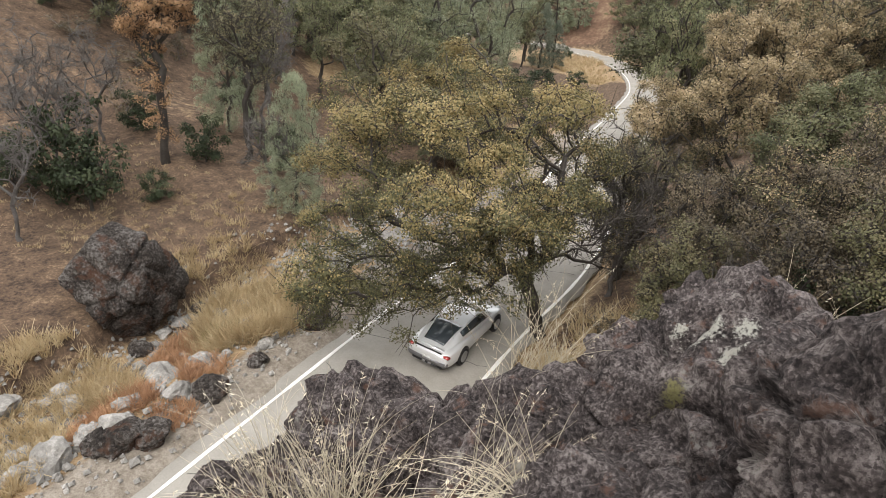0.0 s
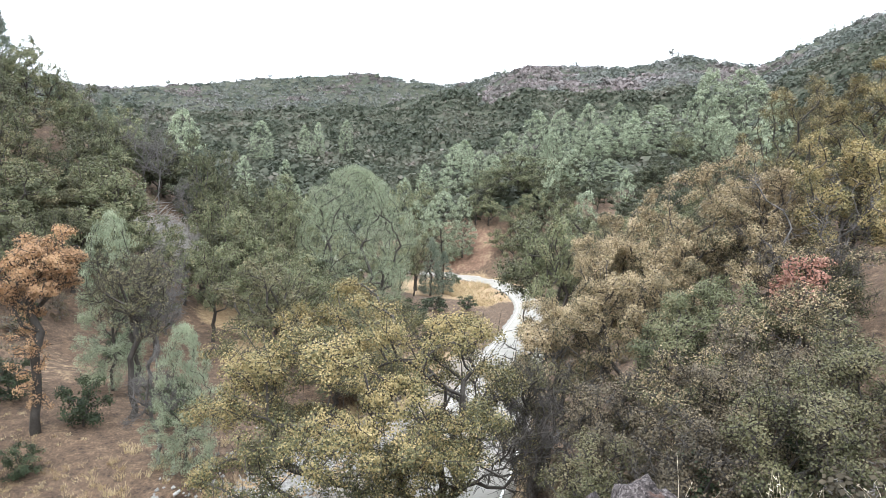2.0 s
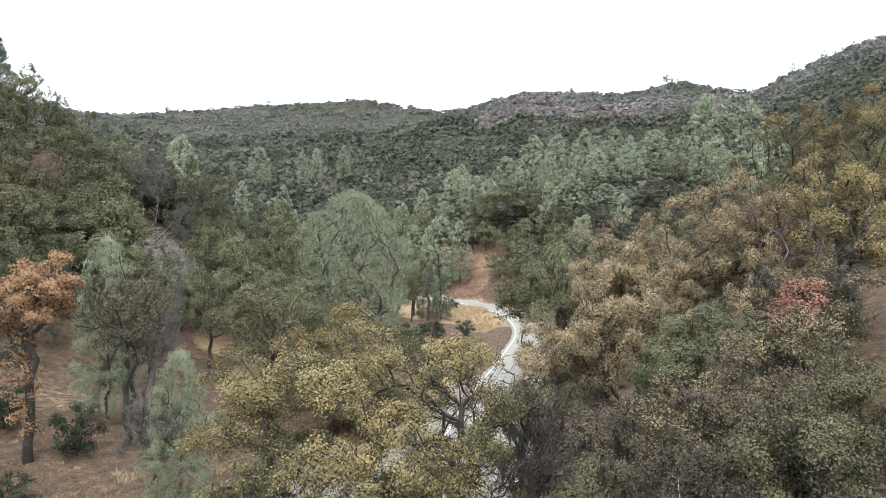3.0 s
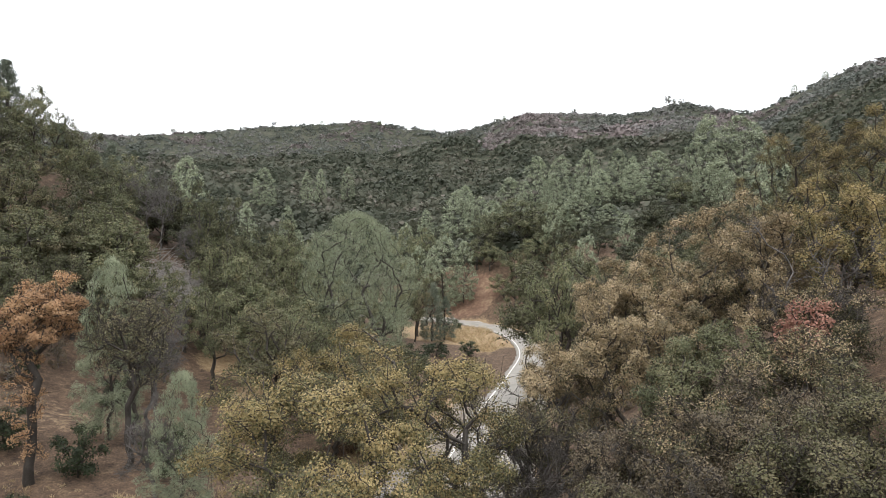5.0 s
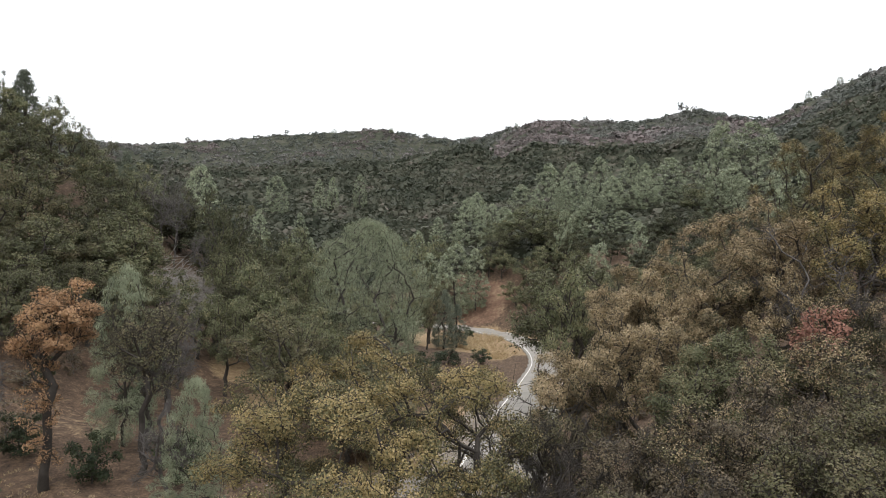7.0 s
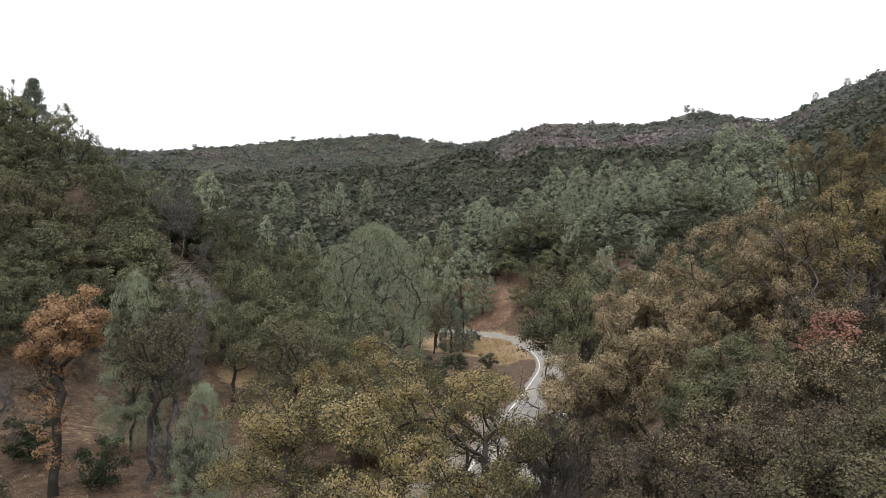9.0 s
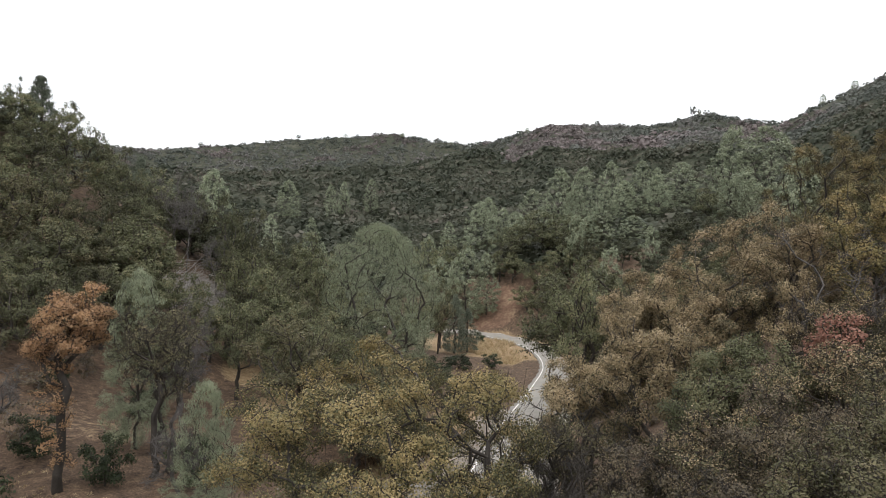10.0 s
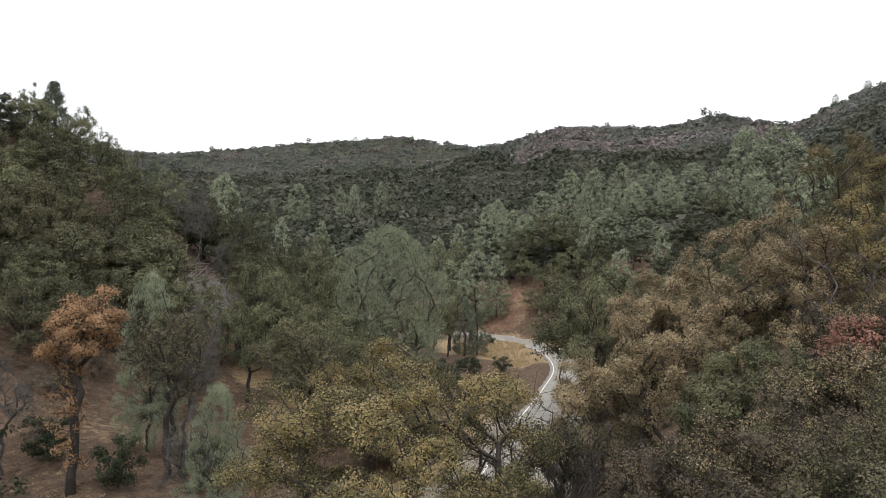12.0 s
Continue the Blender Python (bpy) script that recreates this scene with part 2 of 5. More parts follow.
def tubes(a, b, ra, rb, sides=5, da=None, db=None):
    """Tapered pieces of branch from the points a to the points b; da, db: the way the branch runs at each end."""
    d = unit(b - a)
    ang = np.arange(sides) * 2 * np.pi / sides
    ends = []
    for at, way, rad in ((a, d if da is None else da, ra), (b, d if db is None else db, rb)):
        p = unit(np.cross(way, np.array([[0.13, 0.98, 0.07]])))
        q = np.cross(way, p)
        ends.append(at[:, None] + (p[:, None] * np.cos(ang)[None, :, None] + q[:, None] * np.sin(ang)[None, :, None]) * rad[:, None, None])
    v = np.concatenate(ends, 1)
    i = np.arange(sides)
    f = np.stack([i, (i + 1) % sides, (i + 1) % sides + sides, i + sides], 1)
    f = f[None] + (np.arange(len(a)) * 2 * sides)[:, None, None]
    return v.reshape(-1, 3), f.reshape(-1, 4)


def leaves(rng, at, length, width, up=0.0, along=None):
    """A small folded blade at each point, turned every way."""
    n = len(at)
    d = rng.normal(size=(n, 3))
    d[:, 2] += up
    if along is not None:
        d = 0.8 * d + along
    d = unit(d)
    s = unit(np.cross(d, rng.normal(size=(n, 3))))
    size = rng.uniform(0.6, 1.35, n)[:, None]
    d, s = d * length * size, s * width * size
    v = np.stack([at - d * 0.5, at + s * 0.5, at + d * 0.5, at - s * 0.5], 1)
    return v.reshape(-1, 3), np.arange(n * 4).reshape(-1, 4)


def skeleton_of(rng, trunk, tips, step, weight=0.5, wander=0.12):
    """Branches that grow from the trunk's points to all the tips. Gives nodes, parents and tip counts."""
    nodes, parent, way = [np.array(trunk[0])], [-1], [0.0]
    for p in trunk[1:]:
        way.append(way[-1] + np.linalg.norm(np.array(p) - nodes[-1]))
        parent.append(len(nodes) - 1)
        nodes.append(np.array(p))
    low = max(1, len(trunk) // 2)
    ends = np.zeros(len(tips), int)
    for which in np.argsort(np.linalg.norm(tips - nodes[-1], axis=1)):
        tip = tips[which]
        pts = np.array(nodes[low:])
        k = low + int(np.argmin(np.linalg.norm(pts - tip, axis=1) + weight * np.array(way[low:])))
        start, gap = nodes[k], np.linalg.norm(tip - nodes[k])
        count = max(1, int(round(gap / step)))
        bow = rng.normal(size=3) * gap * wander
        bow[2] += 0.05 * gap
        for j in range(1, count + 1):
            s = j / count
            p = start + (tip - start) * s + bow * math.sin(math.pi * s) + rng.normal(size=3) * step * 0.09
            parent.append(k)
            way.append(way[k] + gap / count)
            nodes.append(p)
            k = len(nodes) - 1
        ends[which] = k
    load = np.zeros(len(nodes))
    load[ends] = 1
    for i in range(len(nodes) - 1, 0, -1):
        load[parent[i]] += load[i]
    return np.array(nodes), np.array(parent), np.maximum(load, 1), ends


def sprays(rng, at, facing, length, width):
    """A small leaf at each point, turned roughly to the given side."""
    n = unit(facing + 0.5 * rng.normal(size=at.shape))
    d = unit(np.cross(n, rng.normal(size=at.shape)))
    s = np.cross(n, d)
    size = rng.uniform(0.6, 1.35, len(at))[:, None]
    d, s = d * length * size, s * width * size
    v = np.stack([at - d * 0.5, at + s * 0.5, at + d * 0.5, at - s * 0.5], 1)
    return v.reshape(-1, 3), np.arange(len(at) * 4).reshape(-1, 4)


def bough_tips(rng, n, centre, radii, lumps, low):
    """Twig ends on the upper and outer sides of the rounded boughs that make up a crown."""
    k = np.arange(lumps)
    z = np.clip(low + (1 - low) * (k + 0.5) / lumps, -1, 1)
    a = k * 2.39996 + rng.random() * 6.28
    bough = np.stack([np.sqrt(1 - z * z) * np.cos(a), np.sqrt(1 - z * z) * np.sin(a), z], 1) + rng.normal(size=(lumps, 3)) * 0.14
    bough = bough * rng.uniform(0.5, 0.86, (lumps, 1))
    size = rng.uniform(0.75, 1.3, (lumps, 1)) * 1.08 / math.sqrt(lumps)
    pick = np.arange(n) % lumps
    d = unit(rng.normal(size=(n, 3)))
    d[:, 2] = np.where(d[:, 2] < -0.3, -d[:, 2], d[:, 2])
    p = bough[pick] + d * size[pick] * (0.45 + 0.55 * rng.random((n, 1)) ** 0.5)
    p = np.where(rng.random((n, 1)) < 0.1, p * 0.65, p)
    return np.array(centre) + p * np.array(radii)


def tree(name, label, leaf, kind, seed, h, w, tips, per_tip, blade, trunk_r, fork=0.28, lean=(0, 0), bark=None, group="", lumps=16, thin=0.5, low=-0.75, spread=0.0, twigs=0, inner=None, droop=(), bare=None, ripe=0.0, crown=(0.58, 0.44), stems=0.55, shell=0.4):
    """A tree at the origin: trunk with limbs, and a crown of leaves. kind: oak, pine, spire or shrub."""
    rng = np.random.default_rng(seed)
    root = tagged(new(name), label, "shrub" if kind == "shrub" else "tree", group)
    f = fork * h
    conifer = kind in ("pine", "spire")
    if conifer:
        trunk = [np.array([rng.normal() * 0.01 * h + lean[0] * s, rng.normal() * 0.01 * h + lean[1] * s, s * h * stems]) for s in np.linspace(0, 1, 9)]
        z = rng.random(tips) ** 1.25
        prof = np.interp(z, (0, 0.18, 0.45, 0.75, 1), (0.9, 1, 0.8, 0.5, 0.04)) if kind == "spire" else np.interp(z, (0, 0.2, 0.45, 0.7, 0.86, 0.95, 1), (0.8, 1, 0.96, 0.76, 0.52, 0.3, 0.06))
        ang = rng.random(tips) * 2 * np.pi
        lump = 1 + 0.12 * np.sin(9 * z + 3 * ang + rng.random() * 6) + 0.1 * np.sin(5 * ang + 4 * z)
        rad = prof * lump * (0.3 + 0.7 * rng.random(tips) ** shell) * w / 2
        pts = np.stack([lean[0] + rad * np.cos(ang), lean[1] + rad * np.sin(ang), h * (0.06 + 0.94 * z)], 1)
        weight = 0.75 if stems > 0.4 else 0.3
        heart = np.array([lean[0], lean[1], h * 0.45])
    elif kind == "shrub":
        trunk = [np.array([0, 0, s * h * 0.25]) for s in np.linspace(0, 1, 4)]
        pts = bough_tips(rng, tips, (0, 0, h * 0.45), (w / 2, w / 2, h * 0.55), lumps, -0.9)
        pts[:, 2] = np.maximum(pts[:, 2], 0.05 * h)
        weight = 0.8
        heart = np.array([0, 0, h * 0.3])
    else:
        trunk = [np.array([lean[0] * 0.12 * s + 0.03 * f * rng.normal(), lean[1] * 0.12 * s + 0.03 * f * rng.normal(), s * f]) for s in np.linspace(0, 1, 7)]
        pts = bough_tips(rng, tips, (lean[0], lean[1], h * crown[0]), (w / 2, w / 2, h * crown[1]), lumps, low)
        weight = thin
        for (x0, x1), (y0, y1), (z0, z1), many in droop:
            pts = np.concatenate([pts, rng.uniform((x0, y0, z0), (x1, y1, z1), (many, 3))])
        heart = np.array([lean[0], lean[1], h * (crown[0] - 0.5 * crown[1])])
    leafy = len(pts)
    if bare:
        # dead limbs that carry no leaves
        (x0, x1), (y0, y1), (z0, z1), many = bare
        pts = np.concatenate([pts, rng.uniform((x0, y0, z0), (x1, y1, z1), (many, 3))])
    trunk[0][:2] = 0
    nodes, par, load, ends = skeleton_of(rng, trunk, pts, max(0.25, h / (24 if tips > 250 else 13)), weight, 0.05 if stems < 0.4 else 0.12)
    r = trunk_r * (load / load[0]) ** 0.43
    r[0] *= 1.35
    i = np.arange(1, len(nodes))
    step = unit(nodes[i] - nodes[par[i]])
    way = np.zeros_like(nodes)
    way[1:] += step
    np.add.at(way, par[i], step * (load[i] / load[par[i]])[:, None] ** 2)
    way = unit(way)
    v, q = tubes(nodes[par[i]], nodes[i], np.minimum(r[par[i]], r[i] * 1.5), r[i], 6 if h > 7 and tips > 250 else 4, way[par[i]], way[i])
    if twigs:
        e = np.concatenate([np.repeat(ends, twigs), np.repeat(ends[leafy:], 8)])
        start = nodes[par[e]] + (nodes[e] - nodes[par[e]]) * rng.random((len(e), 1))
        end = start + unit(rng.normal(size=start.shape) + (0, 0, 0.1)) * rng.uniform(0.25, 0.75, (len(e), 1)) * (h / 9)
        tv, tq = tubes(start, end, np.full(len(e), 0.013), np.full(len(e), 0.005), 3)
        q = np.concatenate([q, tq + len(v)])
        v = np.concatenate([v, tv])
    v[:, 2] = np.where(v[:, 2] < 0.02, v[:, 2] - 0.25, v[:, 2])
    t = new("trunk", np_mesh("trunk", v, q, [bark or BARK]))
    t.parent = root
    if per_tip:
        own = np.repeat(ends[:leafy], per_tip)
        base = nodes[own] + (nodes[par[own]] - nodes[own]) * rng.random((len(own), 1)) * 0.6
        spread = spread or (0.055 * h if kind == "oak" else 0.026 * h if conifer else 0.11 * h) ** 0.5 * 0.42
        ball = unit(rng.normal(size=base.shape)) * rng.random((len(own), 1)) ** 0.4
        at = base + ball * spread * 2.0 * (1, 1, 0.8)
        out = unit(nodes[own] - heart)
        if conifer and blade[1] < 0.1:
            v, q = leaves(rng, at, blade[0], blade[1], 0.2, out * 0.8 + np.array([0, 0, 0.7]))
        else:
            v, q = sprays(rng, at, 0.9 * ball + 0.6 * out + np.array([0, 0, 0.15]), *blade)
        slot = None
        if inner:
            # turned leaves on top and outside, greener ones inside and below, darkened as painted shade
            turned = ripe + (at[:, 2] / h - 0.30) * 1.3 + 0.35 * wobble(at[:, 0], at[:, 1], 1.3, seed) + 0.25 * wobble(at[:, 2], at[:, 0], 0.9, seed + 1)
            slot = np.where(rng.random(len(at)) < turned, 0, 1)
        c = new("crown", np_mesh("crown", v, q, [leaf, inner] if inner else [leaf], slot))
        c.parent = root
    return root


def stand(ob, x, y, turn=0.0, sx=1.0, sz=1.0, sink=0.1):
    """Where a thing stands on the ground."""
    return Matrix.Translation((x, y, float(height(x, y)[0]) - sink)) @ Matrix.Rotation(radians(turn), 4, "Z") @ Matrix.Diagonal((sx, sx, sz, 1))


def ground_material():
    """Leaf litter, straw, gravel, brushy hill soil and bank dirt, mixed by the ground's own attributes with ragged edges."""
    m, n, l, b = shader("valley_ground", 0.95)
    big, mid, fine = noise_node(n, l, 0.3, 8, 0.65, True), noise_node(n, l, 1.6, 8, 0.7, True), noise_node(n, l, 9.0, 6, 0.75, True)
    far = noise_node(n, l, 0.05, 10, 0.7, True)

    def blend(a, c, w):
        k = n.new("ShaderNodeMath")
        k.operation = "MULTIPLY_ADD"
        k.inputs[1].default_value = w
        half = n.new("ShaderNodeMath")
        half.operation = "MULTIPLY"
        half.inputs[1].default_value = 1 - w
        l.new(c, half.inputs[0])
        l.new(a, k.inputs[0])
        l.new(half.outputs[0], k.inputs[2])
        return k.outputs[0]

    near = blend(mid.outputs[0], fine.outputs[0], 0.5)
    col = None
    for name, source, stops in (
            ("litter", near, [(0.38, (0.03, 0.021, 0.017)), (0.47, (0.09, 0.061, 0.043)), (0.55, (0.148, 0.1, 0.066)), (0.65, (0.30, 0.212, 0.135))]),
            ("straw", near, [(0.34, (0.13, 0.085, 0.05)), (0.5, (0.29, 0.205, 0.12)), (0.68, (0.47, 0.37, 0.235))]),
            ("gravel", near, [(0.34, (0.12, 0.10, 0.08)), (0.5, (0.26, 0.225, 0.185)), (0.68, (0.43, 0.39, 0.34))]),
            ("dirt", blend(big.outputs[0], mid.outputs[0], 0.5), [(0.36, (0.09, 0.055, 0.038)), (0.52, (0.175, 0.108, 0.074)), (0.66, (0.33, 0.24, 0.155))]),
            ("hill", blend(blend(far.outputs[0], big.outputs[0], 0.4), mid.outputs[0], 0.55), [(0.42, (0.022, 0.028, 0.017)), (0.5, (0.04, 0.046, 0.029)), (0.56, (0.09, 0.084, 0.062)), (0.65, (0.20, 0.165, 0.145))])):
        r = ramp_node(n, stops)
        l.new(source, r.inputs[0])
        if col is None:
            col = r.outputs[0]
            continue
        at = n.new("ShaderNodeAttribute")
        at.attribute_name = name
        add = n.new("ShaderNodeMath")
        add.operation = "ADD"
        l.new(at.outputs["Fac"], add.inputs[0])
        l.new(blend(mid.outputs[0], fine.outputs[0], 0.7), add.inputs[1])
        edge = n.new("ShaderNodeMapRange")
        edge.inputs[1].default_value, edge.inputs[2].default_value = 0.9, 1.12
        l.new(add.outputs[0], edge.inputs[0])
        mix = n.new("ShaderNodeMixRGB")
        l.new(edge.outputs[0], mix.inputs[0])
        l.new(col, mix.inputs[1])
        l.new(r.outputs[0], mix.inputs[2])
        col = mix.outputs[0]
    l.new(col, b.inputs["Base Color"])
    bump_in(n, l, b, near, 0.9, 0.15)
    return m


GROUND = ground_material()
ASPHALT = mottled("worn_asphalt", [(0.3, (0.22, 0.205, 0.182)), (0.5, (0.30, 0.282, 0.252)), (0.7, (0.38, 0.358, 0.325))], 0.6, 0.9, 0.25, 0.01, 30)
TAR = mottled("dark_crack", [(0.3, (0.05, 0.047, 0.043)), (0.7, (0.10, 0.095, 0.088))], 4, 0.9, 0.1, 0.002, 6)
PAINT = mottled("road_paint", [(0.25, (0.45, 0.44, 0.41)), (0.4, (0.72, 0.71, 0.68)), (0.8, (0.82, 0.81, 0.78))], 3, 0.7, 0.1, 0.004, 8)


# ---- ground ----
def build_ground():
    az = np.concatenate([np.arange(-180, -52, 3.0), np.arange(-52, 52, 0.55), np.arange(52, 180, 3.0)])
    r = np.concatenate([[0.0], np.geomspace(0.5, 8, 36), np.arange(8.3, 45, 0.36), np.geomspace(45.5, 3200, 125)])
    a, rr = np.meshgrid(np.radians(az), r)
    x, y = (rr * np.sin(a)).ravel(), (rr * np.cos(a)).ravel()
    v = np.stack([x, y, height(x, y)], 1)
    n, m = len(r), len(az)
    i, j = np.meshgrid(np.arange(n - 1), np.arange(m), indexing="ij")
    k = (j + 1) % m
    q = np.stack([i * m + j, i * m + k, (i + 1) * m + k, (i + 1) * m + j], -1).reshape(-1, 4)
    u = road_near(x, y)[0]
    d = np.hypot(x, y)
    masks = {
        "straw": np.maximum.reduce([0.42 * smooth(0.25, 0.95, wobble(x, y, 7, 9)) * (u < 0), 0.8 * (1 - smooth(8, 11, -u)) * (u < 0) * (d < 60), 0.7 * (u > 0) * (1 - smooth(3, 5, u)),
                                    (1 - smooth(13, 24, np.hypot(x - 10, y - 121))) * (u < -3), 0.8 * (1 - smooth(3, 6, np.hypot(x + 16, y - 62))), 0.8 * (1 - smooth(3, 6, np.hypot(x + 11, y - 53)))]),
        "gravel": np.maximum.reduce([0.62 * (1 - smooth(5, 11, np.hypot(x + 28, y - 78))), (u < 0) * (1 - smooth(4.2, 5.6, -u)) * (d < 60), 0.55 * (1 - smooth(0.6, 1.8, np.abs(u + 7.0))) * (d < 45)]),
        "dirt": (1 - smooth(5, 10, np.hypot(x - 14.5, y - 151))) * (u > 2.9),
        "hill": smooth(150, 210, d)}
    me = np_mesh("ground", v, q[:, ::-1], [GROUND])
    for key, value in masks.items():
        me.attributes.new(key, "FLOAT", "POINT").data.foreach_set("value", value.astype(np.float32))
    ob = new("ground", me)
    tagged(ob, "dry brown valley ground with grass and leaf litter", "ground", kind="structure")


def strip(name, inner, outer, lift, mat, first=0, last=None, ragged=0.0, seed=1, depth=0.3):
    """A band along the road between two distances from its middle, with sides that go into the ground."""
    rng = np.random.default_rng(seed)
    dense = spline(ROAD, 40)[first:last]
    tan = unit(np.gradient(dense[:, :2], axis=0))
    side = np.stack([tan[:, 1], -tan[:, 0]], 1)
    n = len(dense)
    us = np.linspace(inner, outer, 7)
    rows = []
    for c, u in enumerate(us):
        edge = ragged * (rng.normal(size=n) * 0.4 + np.sin(np.arange(n) * 0.7)) if c in (0, 6) else 0
        p = dense[:, :2] + side * (u + edge * (1 if c else -1))[:, None] if ragged and c in (0, 6) else dense[:, :2] + side * u
        crown = 0.03 * (1 - (u / 2.9) ** 2)
        rows.append(np.column_stack([p, dense[:, 2] + lift + crown]))
    rows = [rows[0] - (0, 0, depth)] + rows + [rows[-1] - (0, 0, depth)]
    v = np.stack(rows, 1).reshape(-1, 3)
    w = len(rows)
    i, j = np.meshgrid(np.arange(n - 1), np.arange(w - 1), indexing="ij")
    q = np.stack([i * w + j, i * w + j + 1, (i + 1) * w + j + 1, (i + 1) * w + j], -1).reshape(-1, 4)
    return new(name, np_mesh(name, v, q, [mat]))


def build_road():
    road = strip("road", -2.95, 2.95, 0.0, ASPHALT, ragged=0.08)
    tagged(road, "narrow worn grey asphalt road with faded surface", "road", kind="structure")
    for u in (-2.47, 2.52):
        line = strip("edge_line", u - 0.06, u + 0.06, 0.006, PAINT, depth=0.004, ragged=0.012)
        line.parent = road
        tagged(line, "white painted edge line on asphalt")
    r = np.random.default_rng(4)
    dense = spline(ROAD, 40)
    for k in range(9):
        # thin worn cracks across the asphalt
        i = 96 + 7 * k
        t = unit(dense[i + 1, :2] - dense[i, :2])
        side = np.array([t[1], -t[0]])
        us = np.linspace(-2.3, 2.3 if k % 2 else 0.4, 16)
        skew = r.uniform(-0.6, 0.9)
        pts = np.array([np.append(dense[i, :2] + side * u + t * (u * skew + r.normal() * 0.05), dense[i, 2] + 0.006 + 0.03 * (1 - (u / 2.9) ** 2)) for u in us])
        wide = np.append(t, 0) * 0.012
        v = np.concatenate([pts - wide, pts + wide])
        j = np.arange(15)
        crack = new("road_crack", np_mesh("road_crack", v, np.stack([j, j + 1, j + 17, j + 16], 1), [TAR]))
        crack.parent = road


build_ground()
build_road()


# ---- trees ----
def plant(template, rows, kind_h, label="", group=""):
    """Copies of trees at rows of x, y, height, width."""
    for i, (x, y, h, w) in enumerate(rows):
        ob = template[i % len(template)]
        if template is oaks and math.hypot(x, y) > 62:
            ob = mid_oaks[i % 4]
        m = stand(ob, x, y, (i * 137 + 40) % 360, w / kind_h[1], h / kind_h[0])
        c = copy_thing(ob, m)
        tagged(c, label, group=group)


def clear_away(obs):
    """Takes the pattern trees away once the copies stand."""
    for ob in obs:
        for o in (*ob.children_recursive, ob):
            bpy.data.objects.remove(o)


main_oak = tree("oak_tree", "gold and olive leaved oak leaning over the road", OAK_GOLD, "oak", 11, 10.2, 13.0, 1020, 144, (0.068, 0.052), 0.27, 0.12, (-3.9, 0.4), thin=0.4, lumps=38, low=-0.55, spread=0.185, twigs=3, inner=OAK_INNER_SHADED, ripe=0.0,
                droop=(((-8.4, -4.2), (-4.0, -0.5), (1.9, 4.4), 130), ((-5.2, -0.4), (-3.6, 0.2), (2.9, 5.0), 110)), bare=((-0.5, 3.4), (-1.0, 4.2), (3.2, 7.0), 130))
main_oak.matrix_basis = stand(main_oak, 2.3, 20.4)

